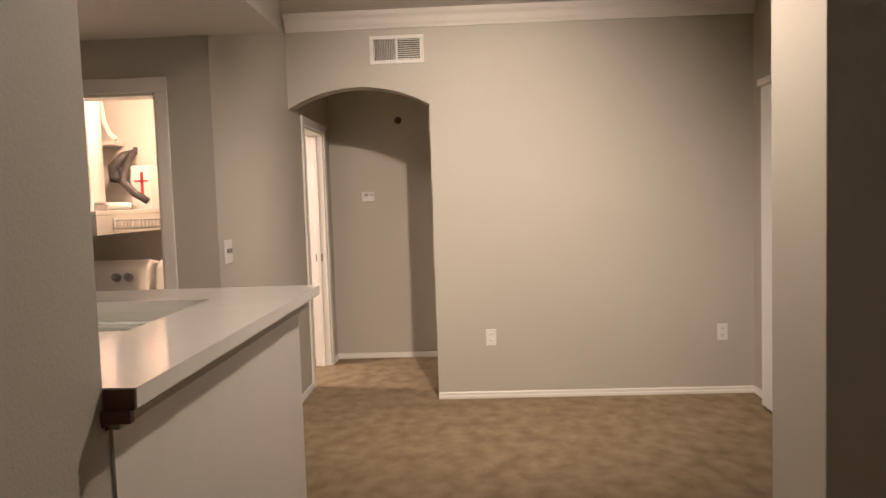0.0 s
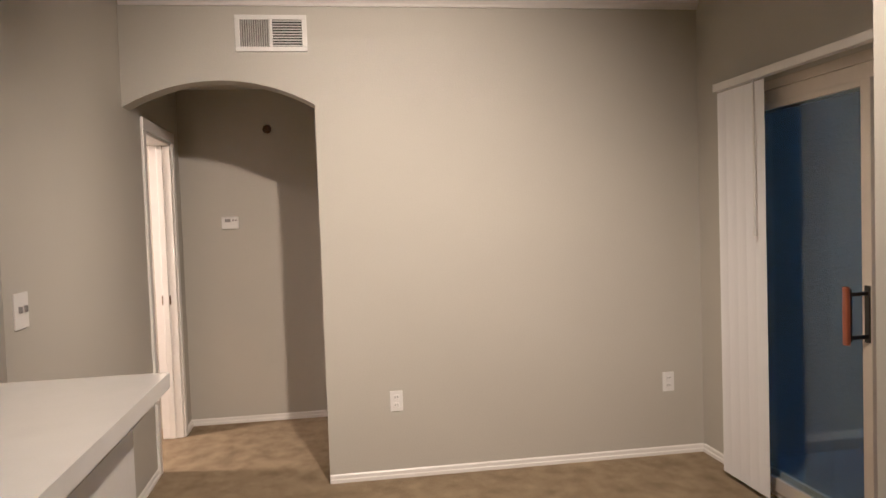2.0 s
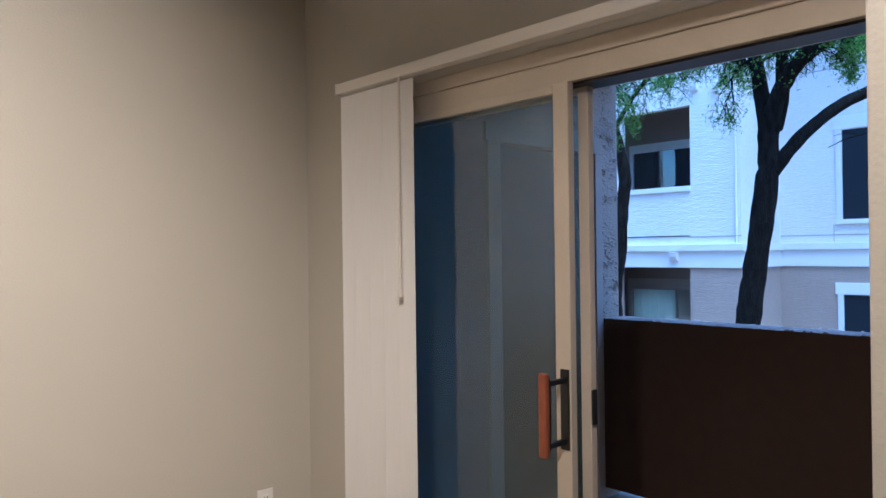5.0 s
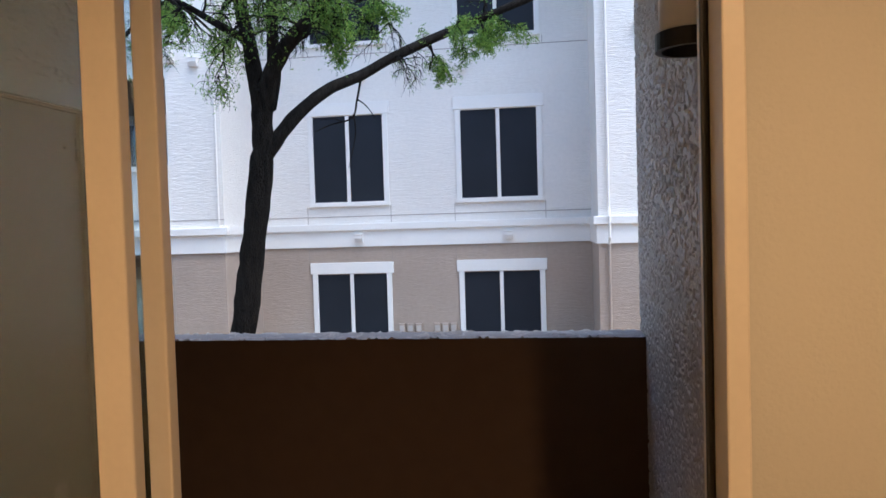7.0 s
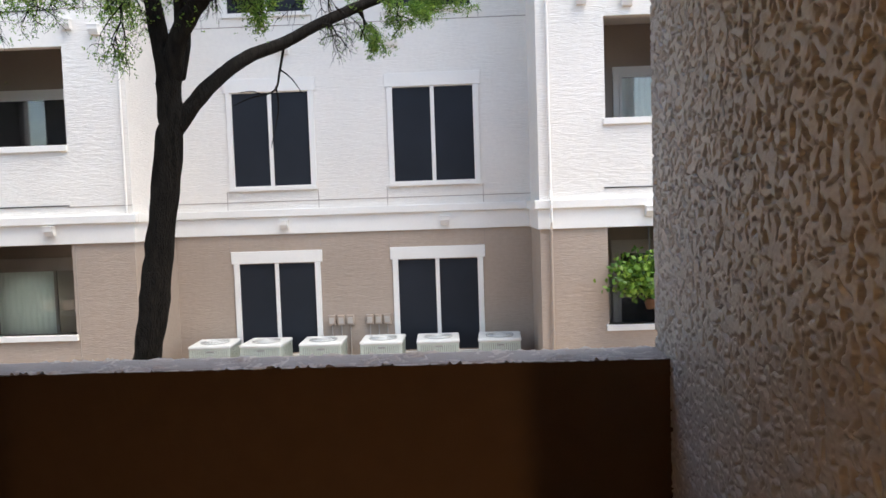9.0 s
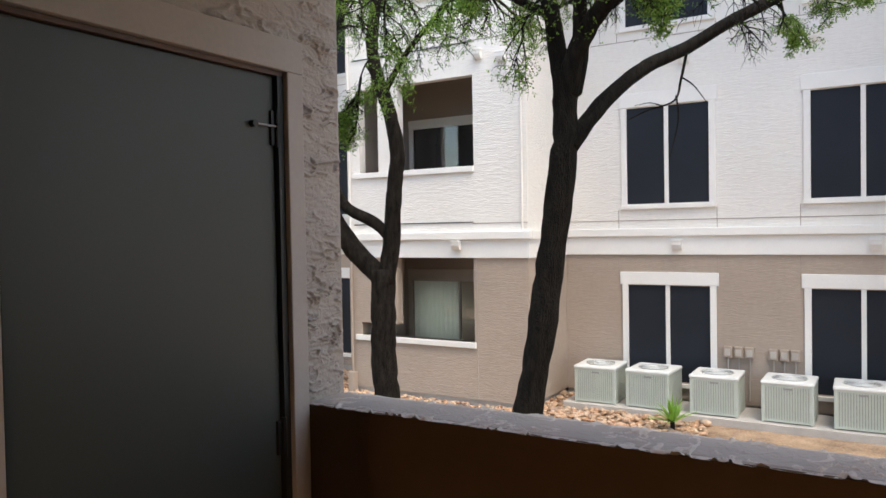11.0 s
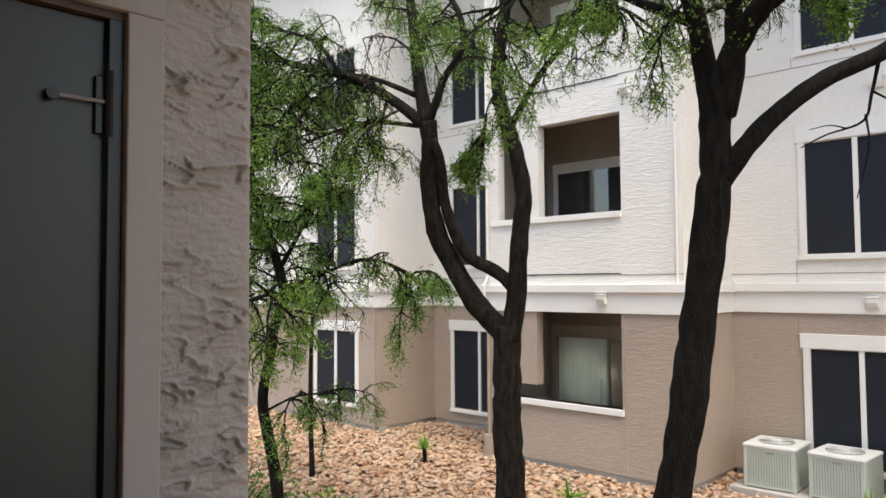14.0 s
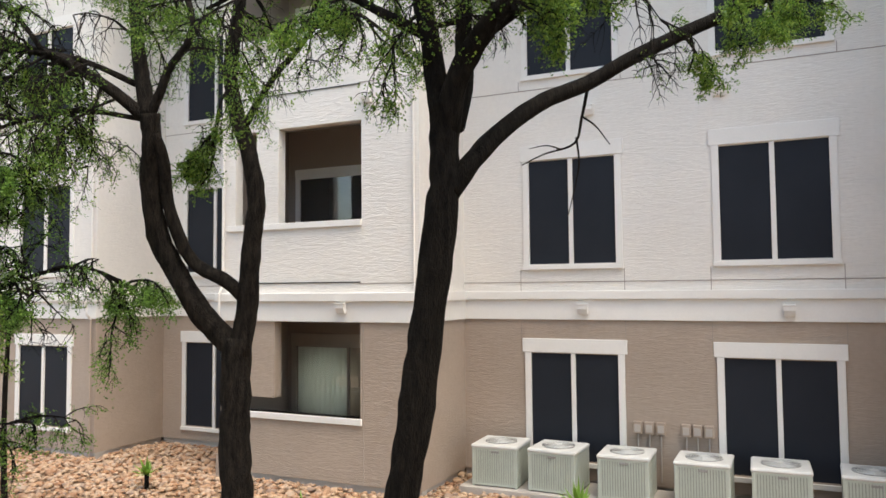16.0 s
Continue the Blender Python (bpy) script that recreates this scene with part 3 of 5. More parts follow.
part("drain", tube([(0, 0, -0.186), (0, 0, -0.182)], 0.045, 18), CHROME, sink)
fc = thing("kitchen_faucet", (-0.20, 2.40, 1.085), "curved chrome kitchen faucet with a black spray head", "faucet")
part("base", tube([(0, 0, 0), (0, 0, 0.05)], [0.028, 0.022], 14), CHROME, fc)
part("spout", tube([(0, 0, 0.04), (0, 0, 0.15), (0.04, 0.05, 0.17), (0.10, 0.12, 0.14), (0.14, 0.18, 0.08)], 0.012, 10), CHROME, fc)
part("spray_head", tube([(0.138, 0.178, 0.085), (0.15, 0.19, 0.02)], [0.014, 0.018], 10), BLACK, fc, "black spray head")

# ---- laundry closet ----
pf = thing("heater_platform", (-1.59, 4.77, 1.30), "cream painted platform under the water heater", "platform")
part("deck", box(-0.68, 0.70, -0.47, 0.47, 0.105, 0.130, 0.003), CEIL, pf)
part("front_board", box(-0.68, 0.698, -0.465, -0.445, 0.0, 0.105), CEIL, pf)
part("side_board", box(0.678, 0.698, -0.445, 0.47, 0.0, 0.105), CEIL, pf)
wh = thing("water_heater", (-1.41, 4.80, 1.43), "pale enamelled water heater tank with paper labels", "water heater")
part("tank", tube([(0, 0, 0.03), (0, 0, 0.05), (0, 0, 0.9), (0, 0, 0.93)], [0.27, 0.29, 0.29, 0.20], 40), TANK, wh, smooth=False)
part("pan", tube([(0, 0, 0), (0, 0, 0.035)], [0.30, 0.31], 32), GREY, wh)
part("pipe", tube([(0.365, -0.25, 0.0), (0.365, -0.25, 0.85)], 0.014, 10), TRIM, wh, "slim drain pipe")


def curved_label(name, a0, a1, z0, z1, mat, parent, lift):
    bm, r, cols = bmesh.new(), 0.2935 + lift, []
    for k in range(7):
        a = radians(a0 + (a1 - a0) * k / 6)
        cols.append([bm.verts.new((r * math.sin(a), -r * math.cos(a), z)) for z in (z0, z1)])
    for p, q in zip(cols, cols[1:]):
        bm.faces.new((p[0], q[0], q[1], p[1]))
    return part(name, bm, mat, parent)


lab = curved_label("energy_label", 16, 54, 0.40, 0.56, YELLOW, wh, 0.001)
curved_label("label_field", 17, 53, 0.455, 0.515, STICKER, lab, 0.002)
curved_label("print_line", 24, 50, 0.532, 0.541, INK_AND_DARK, lab, 0.002)
curved_label("print_line", 36, 46, 0.478, 0.487, INK_AND_DARK, lab, 0.003)
lab = curved_label("instruction_label", 16, 66, 0.13, 0.30, STICKER, wh, 0.001)
curved_label("red_heading", 24, 42, 0.268, 0.286, REDINK, lab, 0.002)
curved_label("print_block", 30, 40, 0.215, 0.245, INK_AND_DARK, lab, 0.002)
curved_label("print_line", 52, 58, 0.21, 0.218, INK_AND_DARK, lab, 0.002)
curved_label("label_border", 20, 45, 0.160, 0.167, INK_AND_DARK, lab, 0.002)
curved_label("label_border", 44, 45.5, 0.167, 0.29, INK_AND_DARK, lab, 0.002)
part("access_panel", box(-0.08, 0.04, -0.305, -0.27, 0.07, 0.28, 0.004), TANK, wh)

hose = thing("vent_hose", (-1.06, 5.20, 1.57), "dark foil dryer hose hanging on the closet wall", "hose")
part("coil", tube([(-0.01, 0, 0.23), (-0.06, -0.06, 0.20), (-0.12, -0.09, 0.13), (-0.11, -0.10, 0.06), (-0.06, -0.09, 0.05)], [0.02, 0.032, 0.038, 0.036, 0.028], 12), FOIL, hose, smooth=True)
part("tail", tube([(-0.01, 0, 0.25), (-0.01, -0.14, 0.14), (0.02, -0.26, 0.03), (0.09, -0.27, -0.04), (0.17, -0.27, -0.09)], [0.016, 0.024, 0.024, 0.024, 0.022], 12), FOIL, hose, smooth=True)
sup = thing("supply_hose", (-1.29, 5.2, 1.87), "pale flexible supply hose beside the heater", "hose")
part("hose", tube([(0, 0, 0.46), (0.01, -0.02, 0.28), (0.04, -0.04, 0.12), (0.08, -0.05, 0.04), (0.12, -0.05, 0.01)], 0.018, 10), PLASTIC, sup, smooth=True)
part("shelf_arm", box(-0.08, 0.12, -0.07, 0.05, -0.025, 0.0, 0.004), CEIL, sup)
bx = thing("storage_box", (-0.955, 5.10, 1.43), "white cardboard box with red print", "box")
part("carton", box(-0.06, 0.06, -0.11, 0.13, 0, 0.27, 0.003), STICKER, bx)
part("print_bar", box(-0.04, 0.045, -0.1115, -0.109, 0.17, 0.18), REDINK, bx)
part("print_bar", box(0.0, 0.018, -0.1115, -0.109, 0.09, 0.23), REDINK, bx)
tb = thing("paper_tube", (-1.075, 4.90, 1.455), "rolled white paper tube lying on the platform", "tube")
part("roll", tube([(-0.07, 0, 0), (-0.06, 0, 0.0), (0.07, 0.02, 0), (0.085, 0.02, 0)], [0.018, 0.025, 0.021, 0.014], 12), PLASTIC, tb, smooth=True)
ws = thing("wire_shelf", (-0.62, 4.86, 1.375), "white wire shelf in the laundry closet", "wire shelf")
for k in range(26):
    x = -0.255 + 0.02 * k
    part("wire", tube([(x, -0.37, 0.0), (x, 0.40, 0.0)], 0.0025, 5), PLASTIC, ws)
    part("lip_wire", tube([(x, -0.37, 0.0), (x, -0.37, -0.045)], 0.0025, 5), PLASTIC, ws)
for z, y in ((0, -0.37), (-0.045, -0.37), (0, 0.38)):
    part("rod", tube([(-0.266, y, z), (0.27, y, z)], 0.005, 6), PLASTIC, ws)
part("wall_clip", box(-0.269, -0.263, -0.385, -0.345, -0.055, 0.012, 0.002), PLASTIC, ws)


def washer(x0, x1, name, label, knobs):
    w = thing(name, ((x0 + x1) / 2, 4.75, 0), label, "washing machine")
    d = (x1 - x0) / 2
    part("cabinet", box(-d, d, -0.36, 0.38, 0.02, 0.92, 0.012), PLASTIC, w)
    part("lid", box(-d + 0.02, d - 0.02, -0.34, 0.14, 0.92, 0.935, 0.006), PLASTIC, w)
    p = prism([(0.16, 0.92), (0.38, 0.92), (0.38, 1.10), (0.26, 1.12), (0.20, 1.08)], 'x', -d + 0.01, d - 0.01)
    bmesh.ops.bevel(p, geom=list(p.edges), offset=0.02, segments=3, profile=0.5, affect='EDGES')
    part("console", p, PLASTIC, w, smooth=False)
    for kx, r in knobs:
        m = pose(kx, 0.175, 1.015, 70, 0, 0)
        k = part("knob", tube([m @ Vector((0, 0, 0)), m @ Vector((0, 0, 0.03))], [r, r * 0.85], 18), GREY, w, "grey control knob")
        part("knob_mark", tube([m @ Vector((0, 0, 0.0295)), m @ Vector((0, 0, 0.032))], [r * 0.6, r * 0.6], 14), CHROME, k)
    return w


washer(-1.58, -0.905, "washing_machine", "white top-load washer with a sloped console", ((-0.18, 0.036), (0.135, 0.027), (0.21, 0.027)))
washer(-0.885, -0.36, "clothes_dryer", "white dryer standing beside the washer", ((0.05, 0.03),))


# ---- balcony ----
structure("floor_balcony", box(3.2, 5.2, 3.14, 5.75, -0.18, -0.03), CONCRETE, "grey concrete balcony floor", "balcony floor")
# unseen slab: extent and white colour set to shape light on the balcony
structure("ceiling_balcony_added", box(3.2, 5.25, 3.14, 6.9, 2.62, 2.86), CEIL, "unseen white balcony ceiling added to shape the light", "ceiling")
structure("wall_foundation", box(-3.0, 5.19, -2.0, 8.0, -1.6, -0.19), TAUPE, "taupe stucco base wall under the apartment", "wall")
# real side wall; its unseen height above the balcony is added to block sky
structure("wall_balcony_south", box(3.2, 5.19, 3.14, 3.295, -0.18, 7.5), TAUPE, "taupe stucco side wall of the balcony", "wall")
# unseen wall, added to keep western sky light off the balcony
structure("wall_upper_sky_block", box(3.05, 3.199, -2.0, 8.0, 2.87, 7.5), TAUPE, "unseen taupe wall added above the apartment to block the sky", "wall")
structure("wall_parapet", box(5.032, 5.2, 3.297, 5.62, 0.04, 1.06, 0.01), TAUPE, "taupe stucco balcony parapet with a rough cap", "parapet")
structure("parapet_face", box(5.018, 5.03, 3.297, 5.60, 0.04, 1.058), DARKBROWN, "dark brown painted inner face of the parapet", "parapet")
tagged(part_mesh("parapet_cap", rough_sheet((5.016, 5.60, 1.058), (0, -2.30, 0), (0.19, 0, 0), 420, 34, 0.013, 38), CAPSTONE, None, "", True), "rough trowelled stucco top of the parapet", "parapet cap", kind="structure")

# trowelled skin of the side wall, rounded into its outer end
def trowelled_wall(x0, x1, y, r, z0, z1, depth, grain):
    verts, faces, path = [], [], []
    n_flat, n_arc, n_ret = 600, 16, 20
    for i in range(n_flat):
        path.append((x0 + (x1 - r - x0) * i / n_flat, y, 0.0, 1.0))
    for i in range(n_arc):
        a = math.pi / 2 * i / n_arc
        path.append((x1 - r + r * math.sin(a), y - r + r * math.cos(a), math.sin(a), math.cos(a)))
    for i in range(n_ret + 1):
        path.append((x1, y - r - 0.10 * i / n_ret, 1.0, 0.0))
    nz, w = 820, len(path)
    for j in range(nz + 1):
        z = z0 + (z1 - z0) * j / nz
        for px, py, dx, dy in path:
            q = Vector((px, py, z)) * grain
            v = noise.noise_vector(q * 0.45) * 1.2
            n = noise.noise(q + v)
            hgt = 0.85 * min(1.0, max(0.0, n + 0.30) * 5.0) + 0.16 * noise.noise(q * 2.2 + v)
            verts.append((px + dx * depth * hgt, py + dy * depth * hgt, z))
    for j in range(nz):
        for i in range(w - 1):
            k = j * w + i
            faces.append((k, k + w, k + w + 1, k + 1))
    me = bpy.data.meshes.new("trowelled_wall")
    me.from_pydata(verts, [], faces)
    me.update()
    return me


tagged(part_mesh("stucco_south", trowelled_wall(3.2, 5.205, 3.297, 0.02, -0.03, 2.62, 0.011, 60), SIDEWALL, None, "", True), "heavily trowelled taupe stucco on the balcony side wall", "stucco wall", kind="structure")

# storage closet at the end of the balcony
structure("wall_closet", wall_with_holes('y', 5.61, 5.75, 3.2, 5.19, -0.18, 2.62, [(4.12, 4.945, -0.03, 2.045)]), TAUPE, "taupe stucco wall of the storage closet", "wall")
structure("wall_closet_side", box(5.05, 5.19, 5.75, 6.9, -0.18, 2.62), TAUPE, "taupe stucco outer wall of the closet", "wall")
tagged(part_mesh("closet_stucco_face", rough_sheet((5.012, 5.607, -0.03), (0.183, 0, 0), (0, 0, 2.65), 70, 760, 0.017, 34), TAUPE, None, "", True), "rough trowelled stucco strip beside the closet door", "stucco wall", kind="structure")
tagged(part_mesh("closet_stucco_return", rough_sheet((5.193, 5.607, -0.03), (0, 1.2, 0), (0, 0, 2.65), 150, 330, 0.013, 24), TAUPE, None, "", True), "rough trowelled stucco return of the closet", "stucco wall", kind="structure")
tagged(part_mesh("closet_lintel_face", rough_sheet((3.2, 5.607, 2.145), (1.83, 0, 0), (0, 0, 0.475), 300, 90, 0.013, 24), TAUPE, None, "", True), "rough stucco above the closet door", "stucco wall", kind="structure")
cd = thing("closet_door", (4.53, 5.62, 0), "dark olive painted storage closet door, shut", "door")
part("leaf", box(-0.395, 0.388, 0.0, 0.04, -0.02, 2.03, 0.003), CLOSET, cd)
for z in (1.88, 0.98, 0.18):
    hg = part("hinge", box(0.370, 0.408, -0.008, 0.006, z - 0.05, z + 0.05, 0.002), BLACK, cd, "dark steel hinge")
    part("hinge_pin", tube([(0.391, -0.012, z - 0.055), (0.391, -0.012, z + 0.06)], 0.008, 8), BLACK, hg)
part("door_bolt", tube([(0.30, -0.012, 1.885), (0.43, -0.012, 1.885)], 0.0035, 8), GREY, cd, "small steel pin across the door edge")
part("bolt_knob", tube([(0.30, 0.0, 1.885), (0.30, -0.018, 1.885)], 0.010, 10), BLACK, cd)
casing_c = thing("trim_closet_door", (4.53, 5.61, 0), "smooth taupe trim boards round the closet door", "door trim")
casing_c["kind"] = "structure"
part("side_board", box(0.415, 0.480, -0.022, 0, -0.03, 2.045, 0.003), TAUPETRIM, casing_c)
part("head_board", box(-0.52, 0.480, -0.024, 0, 2.045, 2.14, 0.003), TAUPETRIM, casing_c)
part("side_board", box(-0.503, -0.41, -0.022, 0, -0.03, 2.045, 0.003), TAUPETRIM, casing_c)
part("stop", box(0.39, 0.414, -0.006, 0.05, -0.02, 2.03), BLACK, casing_c)
part("stop", box(-0.41, 0.414, -0.006, 0.05, 2.031, 2.044), WOODEDGE, casing_c)

ln = thing("wall_lantern", (3.2, 3.40, 2.12), "white cylinder porch lantern with a black ring", "wall lantern")
part("wall_plate", tube([(0, 0, 0), (0.02, 0, 0)], [0.06, 0.055], 18), BLACK, ln)
part("arm", tube([(0.015, 0, 0.0), (0.15, 0, 0.04), (0.36, 0, 0.03)], 0.012, 10), BLACK, ln)
part("cap", tube([(0.36, 0, 0.05), (0.36, 0, 0.02), (0.36, 0, 0.0)], [0.02, 0.06, 0.072], 24), BLACK, ln)
part("diffuser", tube([(0.36, 0, 0.0), (0.36, 0, -0.235)], 0.062, 28), FROST, ln, "frosted white cylinder", True)
bm = bmesh.new()
for r, z0, z1 in ((0.070, -0.262, -0.228),):
    ring = [[bm.verts.new((0.36 + q * math.cos(a), q * math.sin(a), z)) for a in (math.tau * k / 32 for k in range(32))] for q, z in ((r, z0), (r, z1), (r - 0.012, z1), (r - 0.012, z0))]
    for a, b in zip(ring, ring[1:] + ring[:1]):
        for k in range(32):
            bm.faces.new((a[k], a[(k + 1) % 32], b[(k + 1) % 32], b[k]))
part("bottom_ring", bm, BLACK, ln)


# ---- ground ----
GZ = -1.5
bm = bmesh.new()
bmesh.ops.create_grid(bm, x_segments=60, y_segments=60, size=0.5)
for v in bm.verts:
    v.co = Vector((v.co.x * 46 + 14, v.co.y * 60 + 18, GZ + 0.05 * noise.noise(Vector((v.co.x * 9, v.co.y * 9, 0)))))
structure("ground", bm, EARTH, "earth courtyard covered with river stones", "ground", True)
structure("ground_far", box(-600, 600, -600, 600, -2.2, -1.72), ASPHALT, "grey asphalt ground reaching to the horizon", "ground")


def stones(count, x0, x1, y0, y1, size):
    ico = bmesh.new()
    bmesh.ops.create_icosphere(ico, subdivisions=1, radius=1.0)
    base = np.array([v.co[:] for v in ico.verts])
    tri = np.array([[v.index for v in f.verts] for f in ico.faces])
    ico.free()
    rng = np.random.default_rng(5)
    n = len(base)
    verts, faces = np.zeros((count * n, 3)), np.zeros((count * len(tri), 3), int)
    for k in range(count):
        a, s = rng.uniform(0, math.tau), size * rng.uniform(0.5, 1.35) * (1.7 if rng.random() < 0.04 else 1)
        p = base * np.array([s, s * rng.uniform(0.6, 0.95), s * rng.uniform(0.35, 0.6)]) * (1 + 0.16 * rng.standard_normal((n, 1)))
        c, q = math.cos(a), math.sin(a)
        x, y = rng.uniform(x0, x1), rng.uniform(y0, y1)
        verts[k * n:(k + 1) * n] = np.stack([p[:, 0] * c - p[:, 1] * q + x, p[:, 0] * q + p[:, 1] * c + y, p[:, 2] + GZ + 0.02 + 0.02 * rng.random()], 1)
        faces[k * len(tri):(k + 1) * len(tri)] = tri + k * n
    me = bpy.data.meshes.new("river_stones")
    me.from_pydata(verts.tolist(), [], faces.tolist())
    me.update()
    return me


g = part_mesh("river_stones", stones(24000, 9.5, 16.2, 6.5, 26.0, 0.050), STONE, None, "", True)
tagged(g, "tan and rust river stones spread over the courtyard", "gravel", kind="stuff")

# ---- the facing apartment building ----
A, B, ST = 16.27, 14.6, 3.12
TOP = 9.4
bld = thing("apartment_building", (A, 7.0, GZ), "three-storey apartment building, white stucco over a beige ground floor", "building")
bld_inv = Matrix.Translation((-A, -7.0, -GZ))


def bpart(name, bm, mat, parent=bld, label=""):
    bmesh.ops.transform(bm, matrix=bld_inv, verts=bm.verts)
    return part(name, bm, mat, parent, label)


def face(axis, a, b, u0, u1, holes):
    """One stretch of facade: beige below the band, white above it."""
    lo = [h for h in holes if h[2] < 1.1]
    hi = [h for h in holes if h[2] >= 1.1]
    bpart("wall", wall_with_holes(axis, a, b, u0, u1, GZ + 0.12, 1.10, lo), BEIGESTUCCO)
    bpart("wall", wall_with_holes(axis, a, b, u0, u1, 1.10, TOP, hi), WHITESTUCCO)
    bpart("foundation", box(a + 0.03, b, u0, u1, GZ - 0.1, GZ + 0.12) if axis == 'x' else box(u0, u1, a + 0.03, b, GZ - 0.1, GZ + 0.12), CONCRETE)


def window(x, y0, y1, z0, z1, ground, mullion=0.505):
    """A two-light window with dark screens in the plane x, cased in white; y0 to y1 is its glass."""
    m = (y0 + (y1 - y0) * mullion)
    head = 0.22 if ground else 0.24
    w = bpart("window", box(x - 0.035, x + 0.02, y0 - 0.14, y1 + 0.14, z1 + 0.015, z1 + 0.015 + head, 0.006), BAND)
    for n, b in (("casing", (x - 0.03, x + 0.02, y0 - 0.10, y0, z0 - 0.02, z1 + 0.015)), ("casing", (x - 0.03, x + 0.02, y1, y1 + 0.10, z0 - 0.02, z1 + 0.015)), ("sill", (x - 0.05, x + 0.02, y0 - 0.11, y1 + 0.11, z0 - 0.09, z0 - 0.02)), ("mullion", (x - 0.02, x + 0.03, m - 0.035, m + 0.035, z0 - 0.02, z1 + 0.015))):
        bpart(n, box(*b, 0.004), BAND, w)
    for a, b in ((y0, m - 0.035), (m + 0.035, y1)):
        bpart("pane", box(x + 0.01, x + 0.03, a, b, z0 - 0.02, z1 + 0.015), SCREEN, w)


def rows_of(y0, y1, low=-1.10):
    return [(y0, y1, low, 0.56), (y0, y1, 1.99, 3.67), (y0, y1, 1.99 + ST, 3.67 + ST)]


BAYL, BAYR, WING = (9.31, 13.1), (-1.1, 2.77), (16.1, 25.0)
main_holes = [h for ys in ((3.76, 5.21), (6.74, 8.14)) for h in rows_of(*ys)]
recess_holes = rows_of(14.0, 15.47)
wing_holes = rows_of(16.82, 18.2, -0.96) + [(21.9, 23.8, -0.16, 1.10), (21.9, 23.8, 2.75, 4.3), (21.9, 23.8, 2.75 + ST, 4.3 + ST)]
face('x', A, A + 0.25, BAYR[1], BAYL[0], main_holes)
face('x', A, A + 0.25, BAYL[1], WING[0], recess_holes)
face('x', B, B + 0.25, WING[0], WING[1], wing_holes)
face('x', A, A + 0.25, -12.0, BAYR[0], rows_of(-3.6, -2.2))
face('y', WING[0], WING[0] + 0.25, B + 0.25, A, [])
face('y', WING[1] - 0.25, WING[1], B + 0.25, A + 9, [])
for y0, y1, z0, z1 in main_holes + recess_holes:
    window(A, y0, y1, z0, z1, z0 < 0)
for y0, y1, z0, z1 in wing_holes[:3]:
    window(B, y0, y1, z0, z1, z0 < 0)


def bay(y0, y1, opens, pier_gap):
    """A balcony bay: front with openings, return walls, a set-back rear wall with a glazed door on each floor."""
    face('x', B, B + 0.18, y0, y1, opens)
    for ya, yb in ((y0, y0 + 0.18), (y1 - 0.18, y1)):
        face('y', ya, yb, B + 0.18, A, [])
    for k in range(3):
        z = -1.36 + ST * k
        bpart("balcony_floor", box(B + 0.18, A, y0 + 0.18, y1 - 0.18, z - 0.25, z), SHADEWALL)
        lit = k == 0 and y0 > 5
        door_hole = [(pier_gap[0], pier_gap[1], z + 0.02, z + 1.97)] if lit else []
        bpart("balcony_rear_wall", wall_with_holes('x', A - 0.06, A - 0.01, y0 + 0.18, y1 - 0.18, z, z + ST - 0.25, door_hole), SHADEWALL)
        bpart("balcony_inner_wall", box(B + 0.18, A - 0.06, y1 - 0.20, y1 - 0.181, z, z + ST - 0.25), SHADEWALL)
        bpart("balcony_inner_wall", box(B + 0.18, A - 0.06, y0 + 0.181, y0 + 0.20, z, z + ST - 0.25), SHADEWALL)
        w0, w1, st, top = pier_gap[0], pier_gap[1] - 0.08 * (k > 0), pier_gap[2] - 0.40 * (k > 0), z + 1.97
        d = bpart("patio_door", box(A - 0.10, A - 0.06, w0 - 0.11, w1 + 0.11, top + 0.01, top + (0.14 if k else 0.19), 0.004), BAND if k else TAUPETRIM)
        for n, b in (("frame", (A - 0.10, A - 0.06, w0 - 0.10, w0, z, top + 0.01)), ("frame", (A - 0.10, A - 0.06, w1, w1 + 0.10, z, top + 0.01)), ("stile", (A - 0.105, A - 0.06, min(st, w1 - 0.03) - 0.025, min(st, w1 - 0.03) + 0.025, z, top + 0.01)), ("top_rail", (A - 0.10, A - 0.07, w0, w1, top - 0.05, top + 0.01))):
            bpart(n, box(*b, 0.003), BAND if k else TAUPETRIM, d)
        bpart("balcony_ceiling", box(B + 0.18, A - 0.06, y0 + 0.20, y1 - 0.20, z + ST - 0.27, z + ST - 0.251), BAND)
        bpart("pane", box(A - 0.092, A - 0.088, w0, w1, z, top - 0.05), CLEARGLASS, d).visible_shadow = False
        a, b = (st, w1) if k == 0 else (w0, st)
        n = int((b - a) / 0.02)
        if n > 2:
            fold = [(A - 0.078 + 0.007 * math.sin(q * 1.15) * (1 + 0.3 * math.sin(q * 0.37)), b - 0.02 * q) for q in range(n + 1)]
            x_back = 0.052 if lit else 0.0
            sheet = [(x + x_back, y) for x, y in fold] + [(x + x_back + 0.002, y) for x, y in reversed(fold)]
            bpart("curtain", prism(sheet, 'z', z + 0.03, top - 0.06), CURTAIN, d)
        if lit:
            bpart("room_side", box(A - 0.01, A + 0.24, w0 - 0.05, w0, z, top + 0.05), SHADEWALL, d)
            bpart("room_side", box(A - 0.01, A + 0.24, w1, w1 + 0.05, z, top + 0.05), SHADEWALL, d)
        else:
            # flat black sheet: the unlit room's darkness is put into its colour
            bpart("unlit_room_backing", box(A - 0.064, A - 0.061, w0, w1, z, top), INK_AND_DARK, d)


